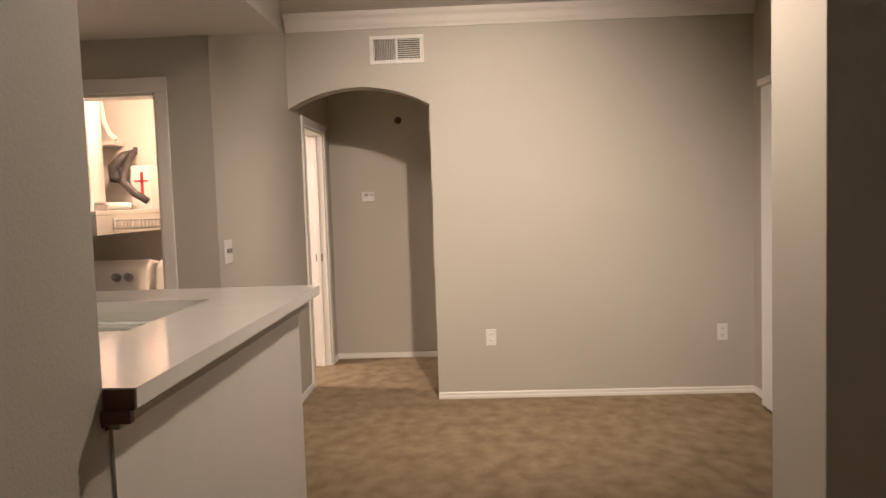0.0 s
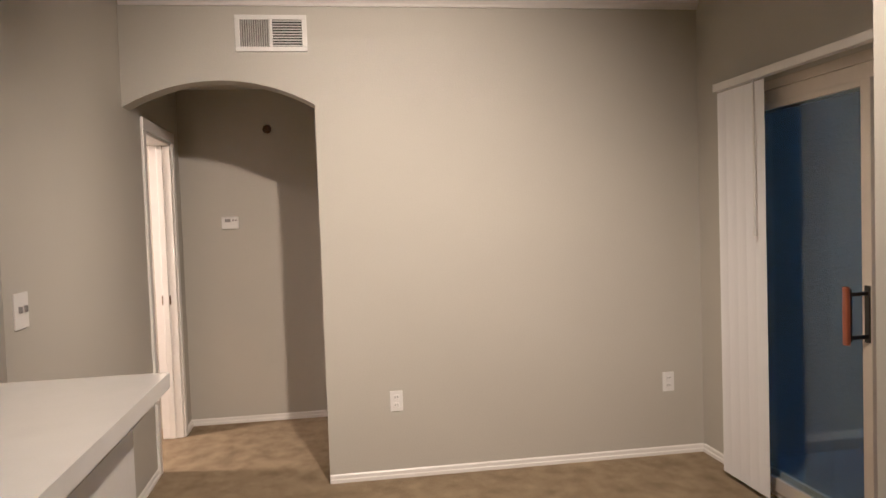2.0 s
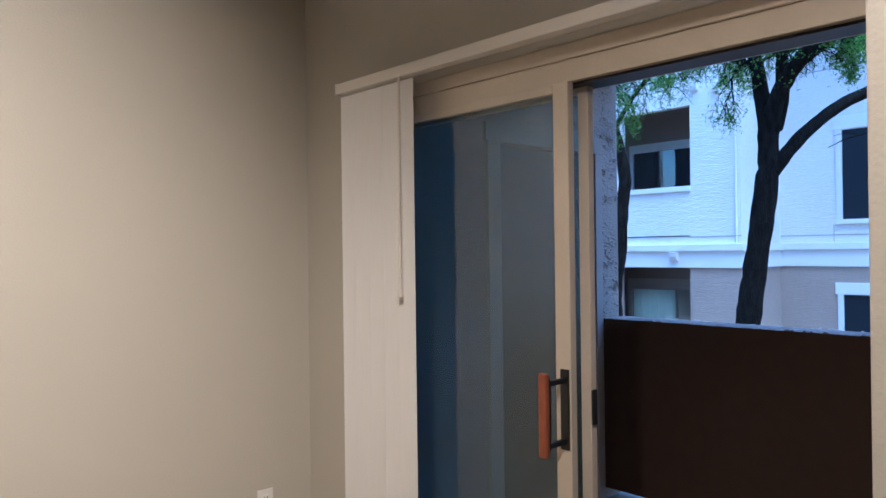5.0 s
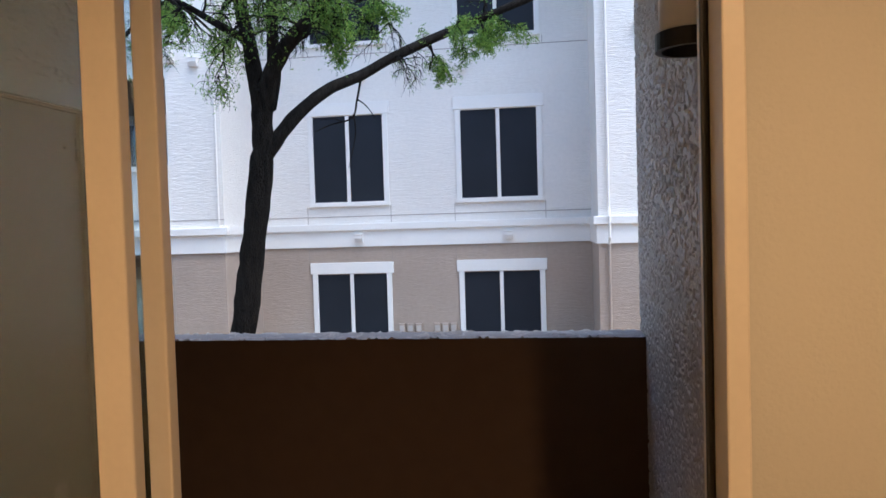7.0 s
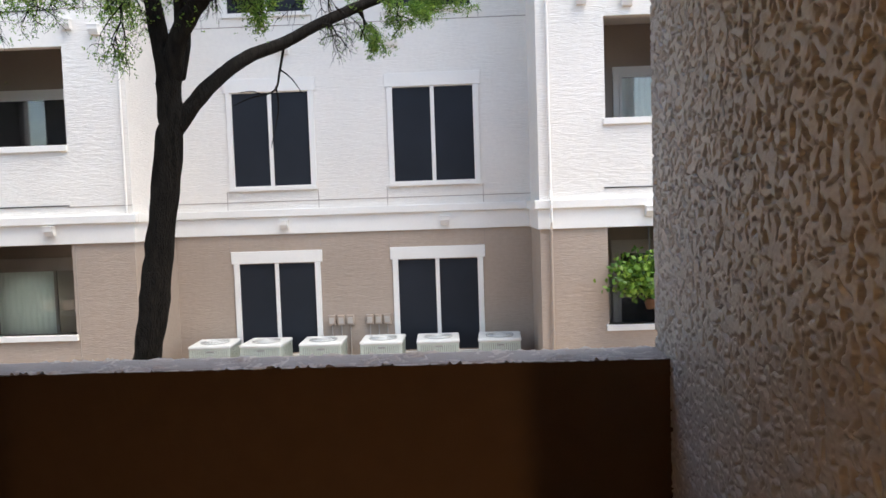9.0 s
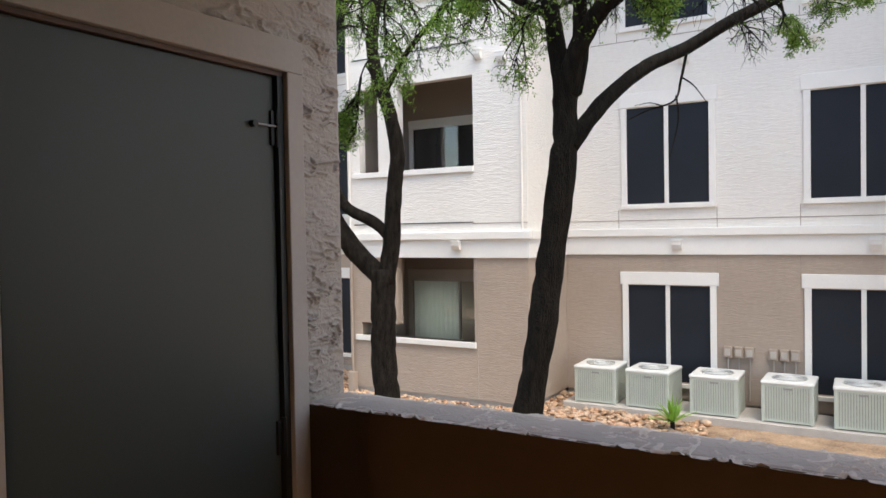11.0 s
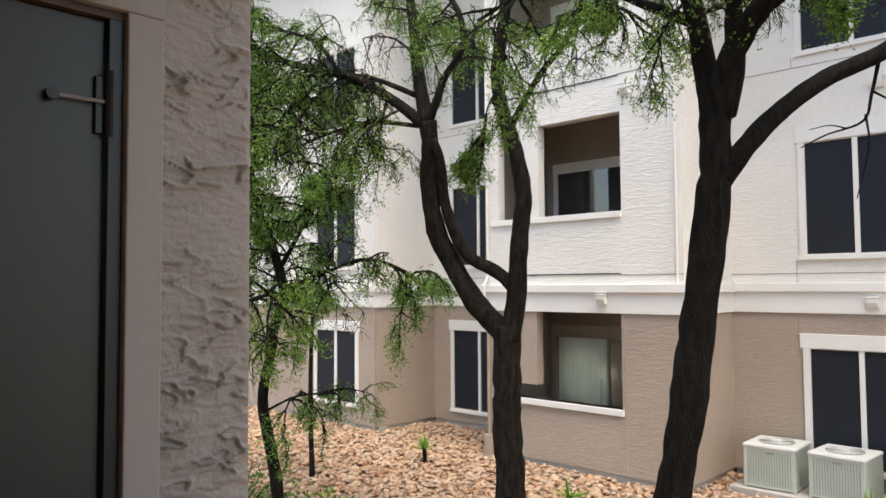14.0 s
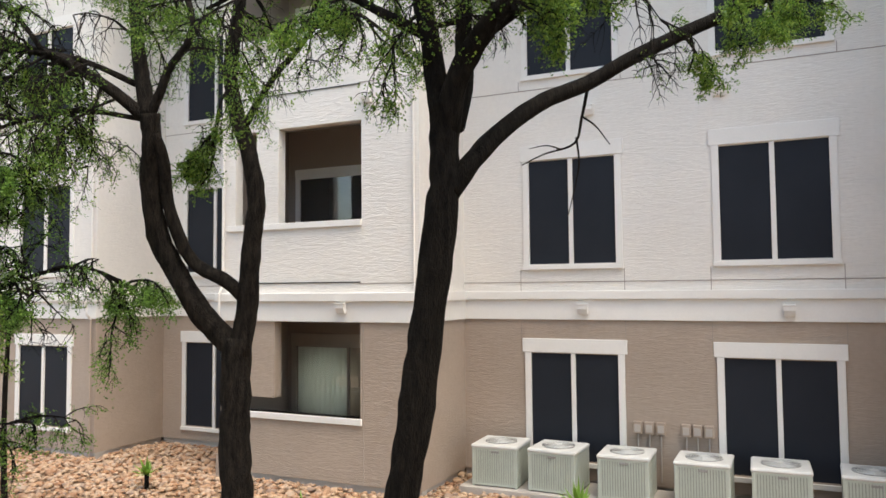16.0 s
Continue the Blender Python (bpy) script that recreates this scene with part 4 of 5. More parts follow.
ol = [(10.35, 11.98, -0.38, 1.10), (11.98, 13.0 - 0.18, -0.38, -0.14), (10.32, 11.91, 2.70, 4.27), (12.36, 12.80, 2.70, 4.27), (10.32, 12.80, 2.70 + ST, 4.27 + ST)]
orr = [(0.1, 1.71, -0.45, 1.10), (0.1, 1.71, 2.81, 4.39), (0.1, 1.71, 2.81 + ST, 4.39 + ST)]
bay(*BAYL, ol, (10.2, 12.70, 11.56))
bay(*BAYR, orr, (-0.3, 1.25, 1.59))
for y0, y1, zs in ((10.32, 12.95, (-0.38, 2.70, 2.70 + ST)), (0.05, 1.75, (-0.45, 2.81, 2.81 + ST))):
    for z in zs:
        bpart("ledge", box(B - 0.04, B + 0.19, y0, y1, z - 0.10, z, 0.006), BAND)
    for z in (1.725, 1.725 + ST):
        # thin black strip on the front paints a shadow line, no real recess
        bpart("painted_shadow_line", box(B - 0.012, B + 0.01, y0 + 0.02, y1, z - 0.012, z + 0.006), BLACK)

for y0, y1, z0, z1 in wing_holes[3:]:
    bpart("ledge", box(B - 0.04, B + 0.26, y0 - 0.05, y1 + 0.05, z0 - 0.10, z0, 0.006), BAND)
    # shadow line above the opening, painted as a black strip
    bpart("painted_shadow_line", box(B - 0.012, B + 0.01, y0, y1, z1 + 0.58, z1 + 0.60), BLACK)
    bpart("balcony_rear_wall", box(B + 1.2, B + 1.25, y0 - 0.6, y1 + 0.6, z0 - 0.9, z1 + 0.4), SHADEWALL)
    bpart("balcony_floor", box(B + 0.25, B + 1.2, y0 - 0.6, y1 + 0.6, z0 - 1.1, z0 - 0.9), SHADEWALL)
    bpart("patio_pane", box(B + 1.16, B + 1.195, y0 + 0.3, y1 - 0.2, z0 - 0.9, z0 + 1.1), DARKGLASS)

# string band between the storeys, two steps
for x, y0, y1 in ((A, BAYR[1], BAYL[0]), (A, BAYL[1], WING[0]), (B, *BAYL), (B, *BAYR), (B, *WING), (A, -12.0, BAYR[0])):
    bpart("band", box(x - 0.035, x + 0.001, y0 - 0.0355 * (x == B), y1 + 0.0355 * (x == B), 1.10, 1.42, 0.006), BAND)
    bpart("band", box(x - 0.085, x + 0.001, y0 - 0.0855 * (x == B), y1 + 0.0855 * (x == B), 1.42, 1.56, 0.012), BAND)
for y, s in ((BAYL[0], -1), (BAYL[1], 1), (BAYR[1], 1), (WING[0], -1)):
    bpart("band", box(B + 0.001, A - 0.036, min(y, y + s * 0.035), max(y, y + s * 0.035), 1.10, 1.42), BAND)
    bpart("band", box(B + 0.001, A - 0.086, min(y, y + s * 0.085), max(y, y + s * 0.085), 1.42, 1.56), BAND)
# control joints scored into the stucco
for x, y0, y1 in ((A, BAYR[1], BAYL[0]), (B, BAYL[0], BAYL[0] + 1.05), (A, BAYL[1], WING[0]), (B, *WING)):
    for z in (1.70, 4.86):
        bpart("control_joint", box(x - 0.006, x + 0.002, y0, y1, z - 0.006, z + 0.006), SHADEWALL)
for y in (8.30, 6.62, 5.36, 3.62):
    for z0, z1 in ((0.80, 1.10), (1.56, 1.90), (4.87, 5.02)):
        bpart("control_joint", box(A - 0.004, A + 0.002, y - 0.005, y + 0.005, z0, z1), SHADEWALL)
bpart("control_joint", box(B - 0.004, B + 0.002, 10.29, 10.30, GZ + 0.14, 1.09), SHADEWALL)


def pipe_run(y, x, z0, z1):
    p = bpart("downspout", tube([(x, y, 1.09), (x - 0.10, y, 1.2), (x - 0.10, y, 1.55), (x, y, 1.72), (x, y, z1)], 0.022, 8), WHITESTUCCO)
    bpart("lower_pipe", tube([(x, y, z0), (x, y, 0.98), (x, y, 1.09)], 0.022, 8), BEIGESTUCCO, p)


bpart("downspout", tube([(B - 0.02, 9.40, 1.56), (B - 0.02, 9.40, TOP)], 0.018, 6), WHITESTUCCO)
pipe_run(2.60, B - 0.05, GZ, TOP)
pipe_run(13.02, B - 0.05, GZ + 0.1, TOP)
pipe_run(16.18, B - 0.05, GZ, TOP)
bpart("downspout_boot", box(B - 0.12, B + 0.0, 12.95, 13.09, GZ, GZ + 0.40, 0.01), BEIGESTUCCO)


def hood(x, y, z):
    v = bpart("vent_hood", box(x - 0.11, x, y - 0.085, y + 0.085, z + 0.06, z + 0.085, 0.006), BAND)
    bpart("hood_body", prism([(x, z - 0.08), (x - 0.06, z - 0.08), (x - 0.10, z + 0.0), (x - 0.10, z + 0.06), (x, z + 0.06)], 'y', y - 0.075, y + 0.075), BAND, v)


for x, y, z in ((A, 7.26, 1.27), (A, 4.33, 1.26), (A, 5.17, 4.50), (A, 7.12, 4.42), (B, 10.65, 1.32), (B, 10.20, 4.60), (B, 9.75, 4.50), (B, 1.05, 1.34), (B, 2.05, 4.65), (B, 1.35, 4.60)):
    hood(x - (0.036 if z < 2 else 0), y, z)
for k, y in enumerate((6.46, 6.29, 6.12, 5.76, 5.60, 5.44)):
    mb = bpart("meter_box", box(A - 0.08, A, y - 0.065, y + 0.065, -0.60, -0.42, 0.008), BEIGESTUCCO)
    bpart("meter_cover", box(A - 0.088, A - 0.079, y - 0.045, y + 0.045, -0.57, -0.46, 0.003), TAUPETRIM, mb)
    bpart("conduit", tube([(A - 0.03, y, -0.60), (A - 0.03, y + 0.01, -1.3)], 0.012, 6), TAUPETRIM, mb)
bpart("roof", box(B - 0.5, A + 10, -12.5, 25.5, TOP, TOP + 0.25), ROOF)
bpart("body", box(A + 0.26, A + 9, -12.0, 25.0, GZ, TOP), SHADEWALL)


# ---- condensers ----
def condenser(y, turn):
    c = thing("air_conditioner", (15.72, y, GZ + 0.10), "pale grey-green outdoor air conditioning unit", "air conditioner", "condensers along the wall", turn)
    w, hh = 0.36, 0.60
    bm = box(-w + 0.015, w - 0.015, -w + 0.015, w - 0.015, 0.03, hh - 0.03)
    part("coil_core", bm, COIL, c)
    for s in range(4):
        m = pose(0, 0, 0, 0, 0, 90 * s)
        for k in range(18):
            u = -w + 0.05 + k * (2 * w - 0.10) / 17
            part("louvre", add_box(bmesh.new(), w - 0.014, w - 0.002, u - 0.012, u + 0.012, 0.03, hh - 0.03, m=m), CONDENSER, c)
        part("corner_post", add_box(bmesh.new(), w - 0.04, w, w - 0.04, w, 0.0, hh - 0.02, 0.008, m), CONDENSER, c)
        for z in (0.02, hh - 0.05):
            part("rail", add_box(bmesh.new(), w - 0.012, w + 0.001, -w + 0.04, w - 0.04, z, z + 0.03, m=m), CONDENSER, c)
    top = part("top_cover", box(-w - 0.012, w + 0.012, -w - 0.012, w + 0.012, hh - 0.03, hh + 0.03, 0.025), CONDTOP, c)
    part("fan_well", tube([(0, 0, hh + 0.028), (0, 0, hh + 0.033)], 0.25, 28), BLACK, top, "dark fan opening")
    for k in range(7):
        r = 0.05 + 0.033 * k
        part("grille_ring", tube([(r * math.cos(a), r * math.sin(a), hh + 0.042) for a in (math.tau * q / 20 for q in range(21))], 0.0045, 5), CONDTOP, top)
    for k in range(8):
        a = math.tau * k / 8
        part("grille_spoke", tube([(0.03 * math.cos(a), 0.03 * math.sin(a), hh + 0.043), (0.26 * math.cos(a), 0.26 * math.sin(a), hh + 0.036)], 0.005, 5), CONDTOP, top)
    part("hub", tube([(0, 0, hh + 0.034), (0, 0, hh + 0.05)], 0.055, 14), CONDTOP, top)
    part("badge", box(-w - 0.008, -w + 0.002, -0.08, 0.05, hh - 0.09, hh - 0.06, 0.003), GREY, c, "small dark badge")
    return c


first = condenser(8.47, 2)
for y, turn in ((7.55, -3), (6.53, 1), (5.47, 0), (4.50, 2), (3.42, -2)):
    copy_thing(first, pose(15.72, y, GZ + 0.10, 0, 0, turn))
structure("condenser_pad", box(15.25, 16.2, 2.9, 9.0, GZ - 0.05, GZ + 0.10, 0.01), CONCRETE, "concrete pad under the condensers", "concrete pad")


# ---- trees ----
def smooth_line(points, steps=6):
    """A Catmull-Rom line through the points."""
    p = [Vector(q) for q in points]
    p = [p[0] * 2 - p[1], *p, p[-1] * 2 - p[-2]]
    out = []
    for i in range(1, len(p) - 2):
        for k in range(steps):
            t = k / steps
            out.append(0.5 * (2 * p[i] + (p[i + 1] - p[i - 1]) * t + (2 * p[i - 1] - 5 * p[i] + 4 * p[i + 1] - p[i + 2]) * t * t + (3 * p[i] - p[i - 1] - 3 * p[i + 1] + p[i + 2]) * t ** 3))
    out.append(p[-2])
    return out


def tree(name, base, limbs, boughs, label, seed, bark, leaf, twigs, leaves, leaf_size, droop, reach):
    """A tree: limbs are (points, thick, thin) from the base up; boughs are the limbs that carry twigs, from what share of their length on, and how many."""
    rng = random.Random(seed)
    ob = thing(name, base, label, "tree")
    o = Vector(base)
    lines = []
    for k, (points, thick, thin) in enumerate(limbs):
        line = smooth_line([Vector(q) - o for q in points])
        n = len(line) - 1
        rad = []
        for i, q in enumerate(line):
            r = thick + (thin - thick) * (i / n) ** 0.85
            r *= 1 + 0.10 * noise.noise((q + o) * 2.3)
            if k == 0:
                r *= 1 + 0.35 * math.exp(-i * 0.9)
            rad.append(r)
        bm = add_tube(bmesh.new(), line, rad, 16 if thick > 0.06 else 9)
        for v in bm.verts:
            w = (v.co + o)
            v.co += 0.18 * thin * Vector((noise.noise(w * 9), noise.noise(w * 9 + Vector((5, 0, 0))), 0))
        part("trunk" if k == 0 else "limb", bm, bark, ob, "", True)
        lines.append(line)
    tw, lv, lf = bmesh.new(), [], []

    def leaflet(p, way, side, size):
        a, up = p + way * size * 0.1, way.cross(side)
        w, l = side * size * 0.30, way * size
        bend = up * size * rng.uniform(-0.2, 0.2)
        i = len(lv)
        lv.extend((a, a + l * 0.45 + w + bend, a + l, a + l * 0.45 - w + bend))
        lf.append((i, i + 1, i + 2, i + 3))

    def twig(p, way, length, r, depth, leafy):
        pts, q, d = [p], p.copy(), way.normalized()
        for s in range(5):
            d = (d + Vector((rng.gauss(0, 0.22), rng.gauss(0, 0.22), rng.gauss(0, 0.18) - droop * 0.16))).normalized()
            q = q + d * (length / 5)
            pts.append(q.copy())
        add_tube(tw, pts, [r * (1 - 0.16 * s) for s in range(6)], 5, False)
        if depth > 0:
            for s in range(1, 6):
                for _ in range(2 if s > 2 else 1):
                    side = Vector((rng.gauss(0, 1), rng.gauss(0, 1), rng.gauss(0, 0.7) - 0.25 * droop)).normalized()
                    twig(pts[s], (d * 0.55 + side).normalized(), length * rng.uniform(0.32, 0.6), r * 0.45, depth - 1, leafy)
        else:
            for s in range(int(leafy + rng.random())):
                f = rng.uniform(0.1, 1.0) * 5
                i = min(4, int(f))
                c = pts[i].lerp(pts[i + 1], f - i) + Vector((rng.gauss(0, 0.03), rng.gauss(0, 0.03), rng.gauss(0, 0.03)))
                side = Vector((rng.gauss(0, 1), rng.gauss(0, 1), rng.gauss(0, 0.6) - 0.3)).normalized()
                across = side.cross(Vector((rng.gauss(0, 1), rng.gauss(0, 1), rng.gauss(0, 1)))).normalized()
                for g in range(3):
                    leaflet(c + side * leaf_size * 0.7 * g, (side + across * (0.7 if g % 2 else -0.7)).normalized(), across.cross(side).normalized(), leaf_size * rng.uniform(0.7, 1.25))

    for k, start, many, *scale in boughs:
        line = lines[k]
        for _ in range(many):
            f = rng.uniform(start, 1.0) * (len(line) - 1)
            i = min(len(line) - 2, int(f))
            p = line[i].lerp(line[i + 1], f - i)
            along = (line[i + 1] - line[i]).normalized()
            side = Vector((rng.gauss(0, 1), rng.gauss(0, 1), rng.gauss(0, 0.6) + 0.15)).normalized()
            twig(p, (along * 0.6 + side).normalized(), reach * (scale[0] if scale else 1.0) * rng.uniform(0.6, 1.25), 0.018, twigs, leaves * 1.9 * rng.random() ** 1.4)
    tagged(part("branchwork", tw, bark, ob), kind="stuff")
    me = bpy.data.meshes.new("crown")
    me.from_pydata(lv, [], lf)
    me.update()
    part_mesh("crown", me, leaf, ob, "sparse feathery green leaves")
    return ob


tree("shade_tree", (9.82, 7.41, GZ),
     [([(9.82, 7.41, -1.89), (9.82, 7.26, -0.91), (9.82, 7.09, -0.04), (9.82, 6.96, 0.62), (9.82, 6.87, 1.23), (9.82, 6.77, 1.87), (9.82, 6.70, 2.38), (9.82, 6.69, 2.76), (9.82, 6.69, 3.02)], 0.161, 0.114),
      ([(9.82, 6.69, 2.80), (9.82, 6.75, 3.18), (9.82, 6.81, 3.56), (9.82, 6.89, 3.94), (9.82, 6.96, 4.65), (9.82, 7.02, 5.96)], 0.100, 0.055),
      ([(9.88, 6.65, 2.85), (10.04, 6.62, 3.24), (10.09, 6.64, 3.67), (10.15, 6.65, 4.22), (10.26, 6.58, 5.31)], 0.093, 0.049),
      ([(9.82, 6.67, 2.80), (9.77, 6.58, 3.13), (9.77, 6.45, 3.37), (9.77, 6.28, 3.58), (9.77, 6.06, 3.80), (9.71, 5.82, 4.16), (9.60, 5.49, 5.20)], 0.100, 0.065),
      ([(9.82, 6.65, 2.34), (9.93, 6.51, 2.58), (10.20, 6.36, 2.86), (10.58, 6.14, 3.15), (10.91, 5.84, 3.35), (11.13, 5.51, 3.58), (11.46, 5.06, 3.86), (11.67, 4.69, 4.05), (11.89, 4.30, 4.25), (12.11, 3.64, 4.54)], 0.085, 0.046),
      ([(9.82, 6.81, 3.56), (9.71, 7.18, 3.78), (9.71, 7.65, 4.05), (9.71, 8.31, 4.22), (9.71, 8.96, 4.11)], 0.049, 0.016),
      ([(9.77, 6.37, 3.45), (9.93, 5.93, 3.78), (10.04, 5.47, 4.05)], 0.033, 0.013),
      ([(10.91, 5.84, 3.32), (10.91, 5.90, 3.05), (10.91, 5.97, 2.84), (10.91, 6.24, 2.77), (10.91, 6.44, 2.69)], 0.017, 0.005),
      ([(10.91, 5.95, 2.89), (10.91, 5.93, 2.69), (10.93, 5.96, 2.53), (10.91, 6.03, 2.23)], 0.011, 0.004),
      ([(10.91, 5.90, 3.07), (10.91, 5.78, 2.97), (10.89, 5.66, 2.80)], 0.011, 0.004),
      ([(10.91, 6.09, 2.80), (10.89, 6.21, 2.84), (10.91, 6.37, 2.83)], 0.008, 0.003),
      ([(11.46, 5.06, 3.83), (11.46, 5.03, 3.65), (11.43, 5.08, 3.47)], 0.017, 0.005)],
     [(1, 0.4, 9), (2, 0.6, 4), (3, 0.45, 10), (4, 0.55, 8, 0.7), (5, 0.3, 9), (6, 0.5, 4)],
     "tall shade tree with dark ridged bark and sparse leaves", 11, BARK, LEAF, 2, 7, 0.025, 1.2, 0.72)

tree("forked_tree", (10.8, 9.5, GZ),
     [([(10.8, 9.5, GZ - 0.1), (10.8, 9.50, -0.6), (10.8, 9.54, 0.0), (10.8, 9.54, 0.6), (10.8, 9.53, 1.12)], 0.165, 0.15),
      ([(10.8, 9.50, 0.95), (10.82, 9.41, 1.4), (10.8, 9.36, 1.85), (10.8, 9.32, 2.2), (10.8, 9.28, 2.55), (10.8, 9.37, 3.0), (10.8, 9.54, 3.45), (10.8, 9.63, 3.85), (10.8, 9.6, 4.2), (10.8, 9.52, 4.6), (10.8, 9.47, 5.2), (10.9, 9.5, 6.0)], 0.12, 0.055),
      ([(10.8, 9.54, 1.0), (10.7, 9.91, 1.37), (10.6, 10.17, 1.82), (10.45, 10.28, 2.20), (10.35, 10.28, 2.71), (10.25, 10.17, 3.13), (10.2, 10.15, 3.4)], 0.125, 0.095),
      ([(10.2, 10.16, 3.35), (10.2, 10.30, 3.98), (10.2, 10.36, 4.45), (10.2, 10.44, 5.0), (10.2, 10.5, 5.8)], 0.085, 0.04),
      ([(10.2, 10.19, 3.36), (10.0, 10.52, 3.67), (9.8, 10.97, 3.97), (9.6, 11.68, 4.21), (9.4, 12.22, 4.46), (9.2, 12.81, 4.80)], 0.07, 0.03),
      ([(10.2, 10.14, 3.38), (10.2, 10.0, 3.62), (10.2, 9.88, 3.84), (10.2, 9.62, 4.10), (10.2, 9.64, 4.46), (10.2, 9.9, 4.85)], 0.05, 0.03),
      ([(10.8, 9.38, 1.5), (10.75, 9.62, 1.70), (10.65, 9.94, 1.88), (10.55, 10.07, 2.14), (10.45, 10.14, 2.52), (10.35, 10.1, 2.89), (10.22, 10.1, 3.2)], 0.075, 0.06),
      ([(10.8, 9.45, 3.3), (10.8, 9.23, 3.6), (10.8, 9.0, 3.85), (10.8, 8.77, 4.03), (10.8, 8.51, 4.27), (10.8, 8.21, 4.36), (10.8, 7.84, 4.12), (10.8, 7.5, 3.76)], 0.042, 0.014),
      ([(10.2, 10.28, 3.7), (9.9, 10.8, 3.96), (9.6, 11.34, 4.04), (9.3, 12.31, 4.07), (9.2, 12.86, 3.94)], 0.035, 0.012),
      ([(10.2, 10.22, 3.35), (9.9, 10.7, 3.42), (9.6, 11.2, 3.32), (9.3, 11.7, 3.1), (9.1, 12.3, 2.95)], 0.028, 0.010),
      ([(9.7, 11.3, 4.1), (9.5, 11.5, 3.8), (9.4, 11.9, 3.55), (9.3, 12.3, 3.45)], 0.022, 0.008),
      ([(10.8, 9.6, 3.75), (10.9, 9.8, 3.72), (11.0, 10.0, 3.5), (11.05, 10.08, 3.15)], 0.016, 0.006),
      ([(9.75, 11.1, 4.0), (9.5, 11.3, 4.4), (9.3, 11.9, 4.7), (9.1, 12.6, 5.2)], 0.03, 0.010)],
     [(1, 0.68, 7), (3, 0.3, 12), (4, 0.1, 26), (5, 0.5, 6), (7, 0.45, 7, 0.6), (8, 0.2, 18), (9, 0.15, 18), (10, 0.2, 12), (11, 0.3, 9, 0.5), (12, 0.2, 12)],
     "forked tree with grey-brown ridged bark and light green leaves", 23, BARKGREY, LEAF, 2, 4, 0.026, 1.3, 0.78)

tree("leaning_tree", (9.2, 11.5, GZ),
     [([(9.2, 11.5, GZ - 0.1), (9.2, 11.6, -0.7), (9.2, 11.88, 0.1), (9.2, 11.86, 0.45), (9.2, 11.75, 0.75), (9.2, 11.69, 1.06), (9.2, 11.47, 1.42), (9.2, 11.6, 1.83)], 0.072, 0.055),
      ([(9.2, 11.59, 1.8), (9.2, 11.85, 2.26), (9.2, 12.27, 2.72), (9.2, 12.66, 3.28), (9.2, 13.08, 3.80)], 0.052, 0.02),
      ([(9.2, 11.58, 1.75), (9.25, 11.3, 2.1), (9.3, 11.05, 2.5), (9.3, 10.8, 2.8)], 0.03, 0.012),
      ([(9.2, 11.5, 1.5), (9.5, 11.1, 1.72), (9.8, 10.6, 1.85), (10.1, 10.2, 1.6)], 0.03, 0.012),
      ([(9.2, 11.5, 1.38), (9.1, 11.9, 1.6), (9.0, 12.4, 1.9)], 0.03, 0.012),
      ([(9.2, 11.88, 0.1), (9.4, 11.5, 0.3), (9.6, 11.1, 0.35)], 0.018, 0.008)],
     [(1, 0.15, 17), (2, 0.1, 12), (3, 0.1, 15), (4, 0.15, 9), (0, 0.85, 3), (5, 0.3, 5)],
     "small leaning tree with dense deep green leaves", 37, BARK, LEAFDARK, 2, 5, 0.026, 1.2, 0.58)

tree("twisted_tree", (8.6, 11.95, GZ),
     [([(8.6, 11.95, GZ - 0.1), (8.6, 12.0, -0.8), (8.6, 12.1, -0.4), (8.6, 12.42, 0.3), (8.6, 12.70, 0.8), (8.6, 12.9, 1.4), (8.6, 13.0, 2.0)], 0.095, 0.06),
      ([(8.6, 12.50, 0.6), (8.6, 12.2, 0.95), (8.6, 11.90, 1.14), (8.6, 11.22, 1.41), (8.7, 10.8, 1.5)], 0.05, 0.015),
      ([(8.6, 12.95, 1.9), (8.5, 13.1, 2.5), (8.6, 13.3, 3.3), (8.6, 13.6, 4.4), (8.6, 13.9, 5.6)], 0.05, 0.02),
      ([(8.6, 12.1, -0.45), (8.6, 12.5, -0.2), (8.6, 12.75, 0.2), (8.6, 12.72, 0.7)], 0.05, 0.035),
      ([(8.6, 12.95, 1.8), (8.6, 12.5, 2.5), (8.7, 12.2, 3.3), (8.8, 12.0, 4.1), (8.9, 11.9, 5.2)], 0.04, 0.015)],
     [(1, 0.5, 9), (2, 0.2, 24), (4, 0.2, 22)],
     "twisted dark tree with low spreading limbs", 41, BARK, LEAF, 2, 4.5, 0.027, 1.0, 0.72)

tree("sapling", (11.5, 14.1, GZ),
     [([(11.5, 14.1, GZ - 0.05), (11.5, 14.15, -0.6), (11.5, 14.15, 0.3), (11.5, 14.1, 1.1)], 0.045, 0.03),
      ([(11.5, 14.1, 1.05), (11.5, 14.4, 1.5), (11.5, 14.7, 2.1)], 0.02, 0.01),
      ([(11.5, 14.1, 1.05), (11.5, 13.8, 1.4), (11.5, 13.5, 1.7)], 0.02, 0.01)],
     [(1, 0.2, 10), (2, 0.2, 12)],
     "slender sapling with a pale trunk", 53, BARKGREY, LEAF, 1, 6, 0.040, 0.8, 0.7)


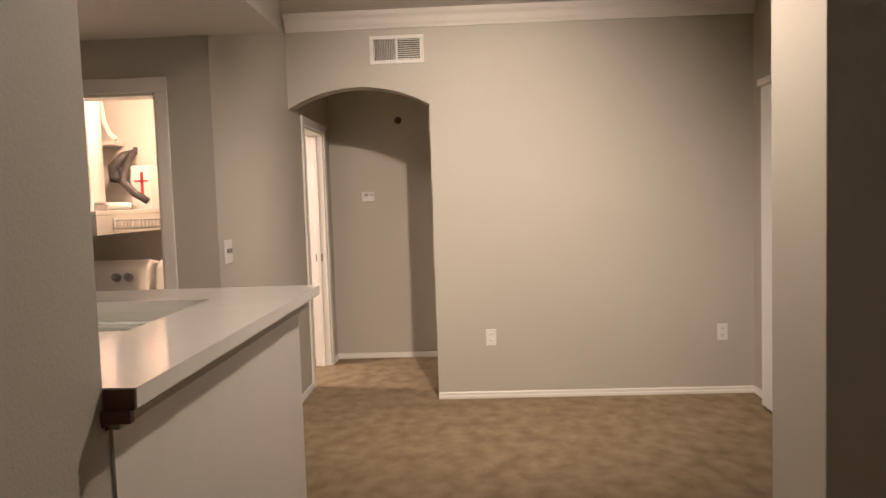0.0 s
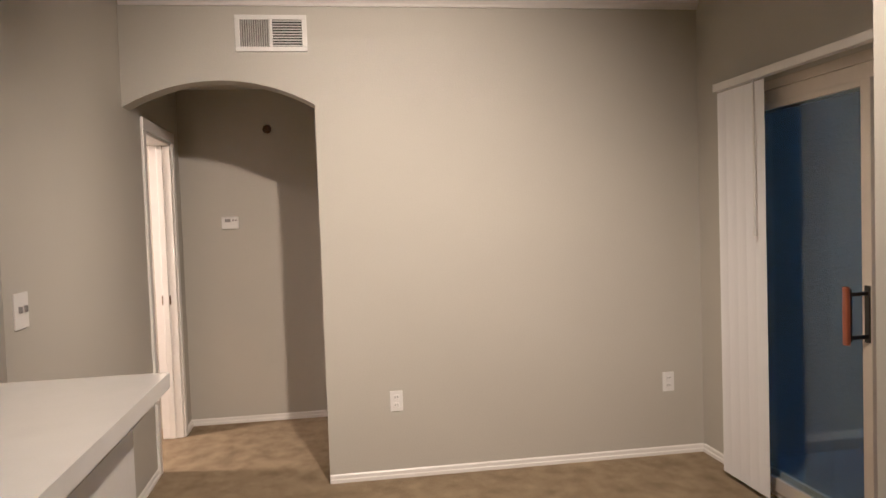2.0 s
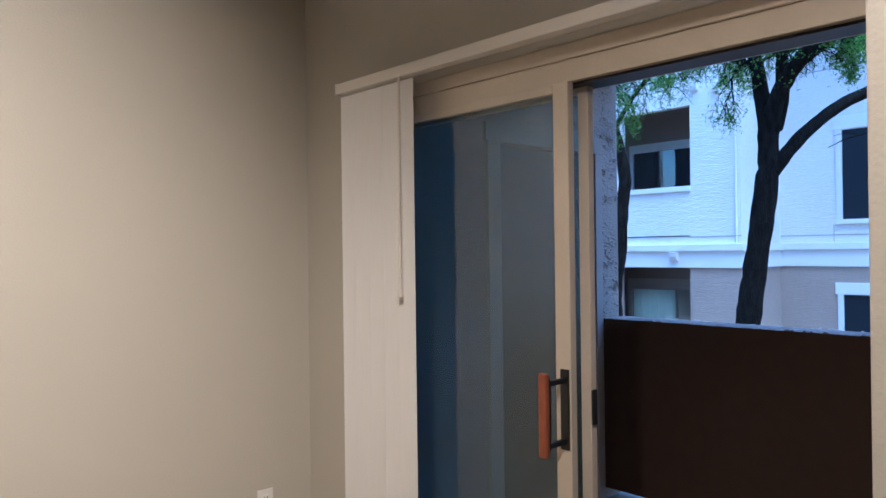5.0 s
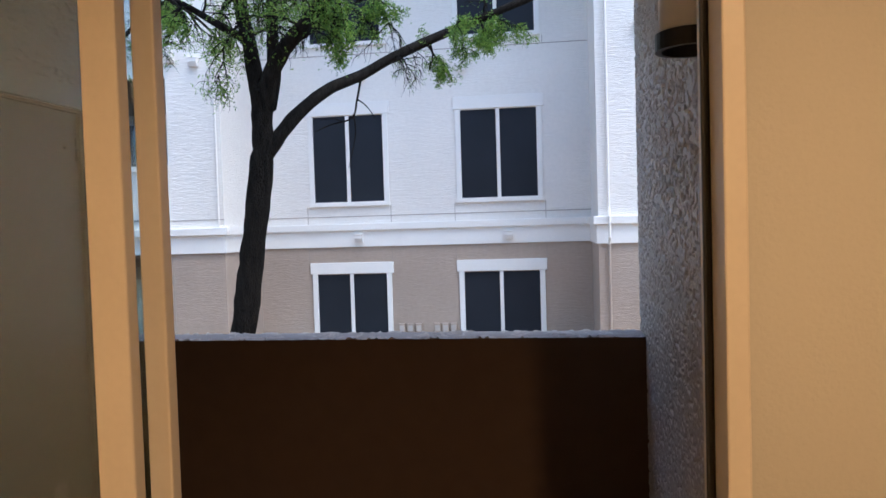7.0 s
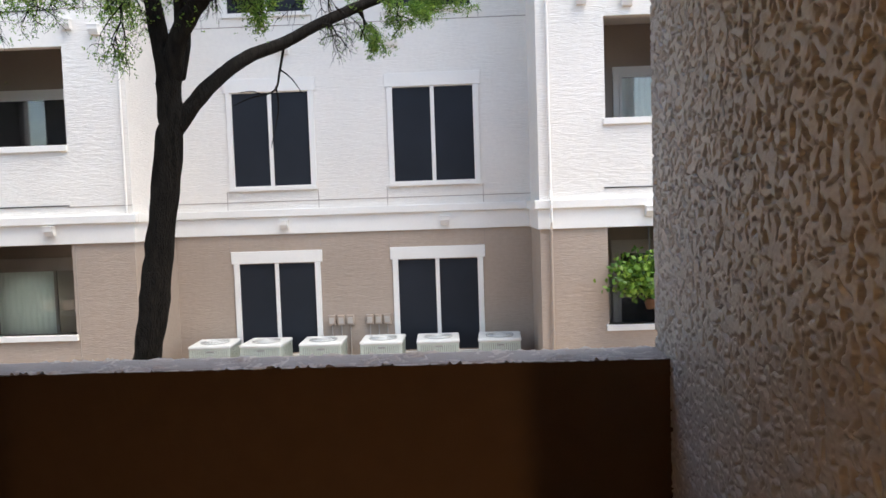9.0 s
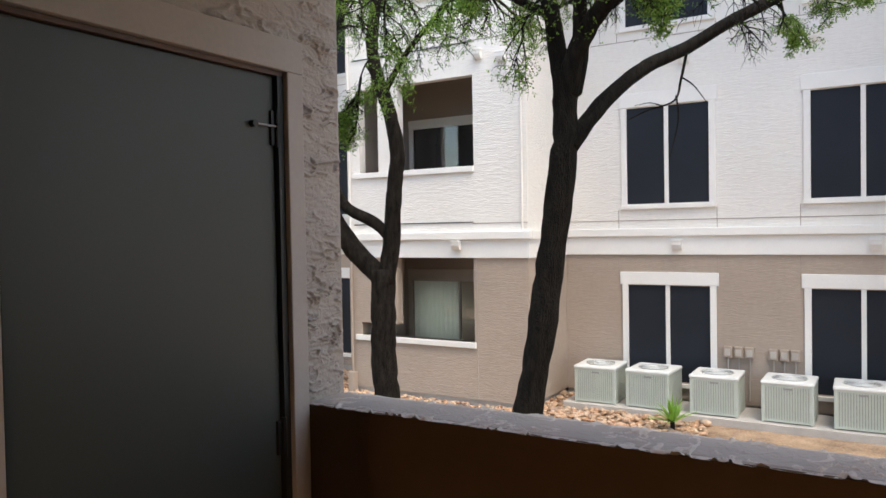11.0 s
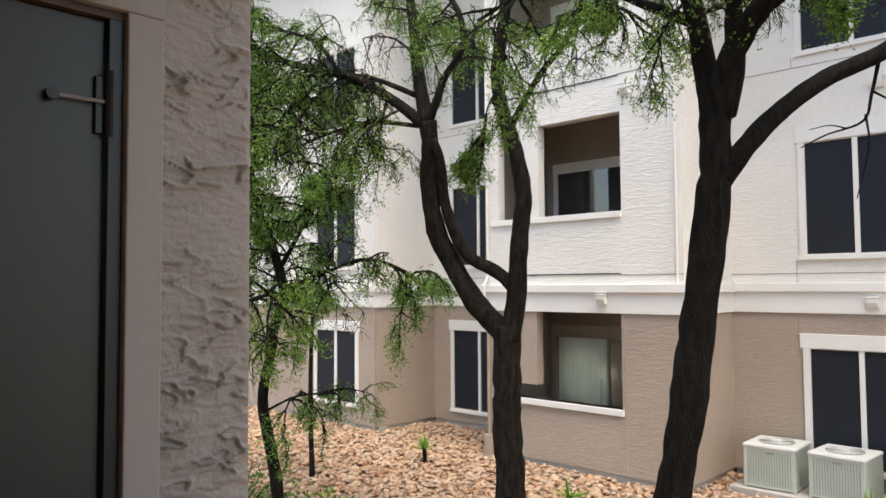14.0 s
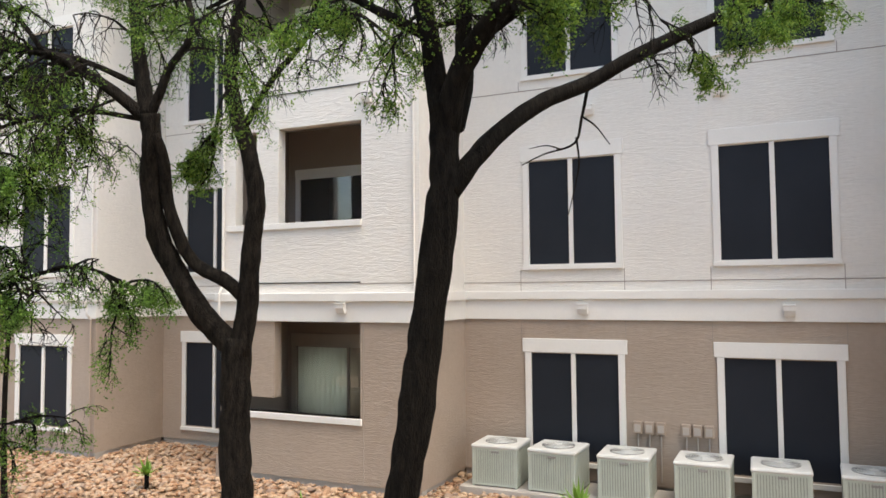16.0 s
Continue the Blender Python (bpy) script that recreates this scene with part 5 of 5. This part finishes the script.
def bush(name, place, label, seed, spread, count, size, mat=LEAF):
    rng = random.Random(seed)
    ob = thing(name, place, label, "plant")
    st, lv, lf = bmesh.new(), [], []
    for k in range(count):
        a, e = rng.uniform(0, math.tau), rng.uniform(0.2, 1.3)
        d = Vector((math.cos(a) * math.cos(e), math.sin(a) * math.cos(e), math.sin(e)))
        tip = d * spread * rng.uniform(0.6, 1.0)
        add_tube(st, [(0, 0, 0), tip * 0.5 + Vector((0, 0, 0.06)), tip], [0.008, 0.006, 0.003], 5, False)
        for s in range(26):
            c = tip * rng.uniform(0.45, 1.05) + Vector((rng.gauss(0, 0.07), rng.gauss(0, 0.07), rng.gauss(0, 0.06)))
            w = Vector((rng.gauss(0, 1), rng.gauss(0, 1), rng.gauss(0, 1))).normalized()
            q = w.cross(Vector((rng.gauss(0, 1), rng.gauss(0, 1), 1))).normalized() * size * 0.32
            i = len(lv)
            lv.extend((c, c + w * size * 0.5 + q, c + w * size, c + w * size * 0.5 - q))
            lf.append((i, i + 1, i + 2, i + 3))
    part("stems", st, BARK, ob)
    me = bpy.data.meshes.new("leaves")
    me.from_pydata(lv, [], lf)
    me.update()
    part_mesh("leaves", me, mat, ob)
    return ob


bush("shrub", (9.5, 12.9, GZ), "low green shrub growing on the stones", 3, 0.9, 34, 0.06, LEAFDARK)
bush("shrub", (9.4, 11.0, -1.1), "small leafy shoots round the tree", 4, 0.55, 16, 0.06)
fern = bush("hanging_fern", (B - 0.20, 1.08, -0.02), "bright green potted fern hanging in the balcony opening", 6, 0.85, 90, 0.10)
part("pot", tube([(0, 0, -0.16), (0, 0, 0.0)], [0.09, 0.13], 16), WOODEDGE, fern)
part("hanger", tube([(0, 0, 0), (0.15, 0, 1.10)], 0.006, 6), BLACK, fern)


def yucca(place, label, seed, count, length):
    rng = random.Random(seed)
    ob = thing("yucca", place, label, "plant", "spiky plants")
    for k in range(count):
        a, e = rng.uniform(0, math.tau), rng.uniform(0.25, 1.45)
        d = Vector((math.cos(a) * math.cos(e), math.sin(a) * math.cos(e), math.sin(e)))
        s = d.cross(Vector((0, 0, 1))).normalized() * 0.022
        bm, l = bmesh.new(), length * rng.uniform(0.7, 1.1)
        p = [Vector((0, 0, 0.02)), d * l * 0.5, d * l + Vector((0, 0, -0.12 * l * math.cos(e)))]
        lo = [bm.verts.new(p[0] - s * 0.7), bm.verts.new(p[0] + s * 0.7)]
        mi = [bm.verts.new(p[1] - s), bm.verts.new(p[1] + s)]
        tip = bm.verts.new(p[2])
        bm.faces.new((lo[0], lo[1], mi[1], mi[0]))
        bm.faces.new((mi[0], mi[1], tip))
        part("blade", bm, LEAFDARK, ob)
    part("stem", tube([(0, 0, -0.25), (0, 0, 0.05)], 0.035, 8), BARK, ob)
    return ob


yucca((13.4, 13.5, GZ + 0.22), "small spiky yucca standing in the stones", 7, 26, 0.34)
yucca((14.55, 6.95, GZ + 0.12), "spiky yucca growing before the condensers", 8, 40, 0.48)
yucca((12.9, 10.2, GZ + 0.15), "dry spiky yucca among the stones", 9, 22, 0.36)

# ---- beyond the courtyard ----
structure("pavement", box(4.0, 14.5, 27.5, 29.5, -1.72, -1.46, 0.02), CONCRETE, "pale concrete path past the courtyard", "pavement")
structure("kerb", box(4.0, 60.0, 32.0, 32.25, -1.72, -1.40, 0.03), REDKERB, "red painted kerb along the drive", "kerb")
hedge_rng = random.Random(77)
for k in range(7):
    bush("hedge_bush", (6 + k * 1.9, 37.5 + hedge_rng.uniform(-1, 1), -1.5), "tall dark green hedge bush beyond the drive", 80 + k, 3.2, 90, 0.28, LEAFDARK)
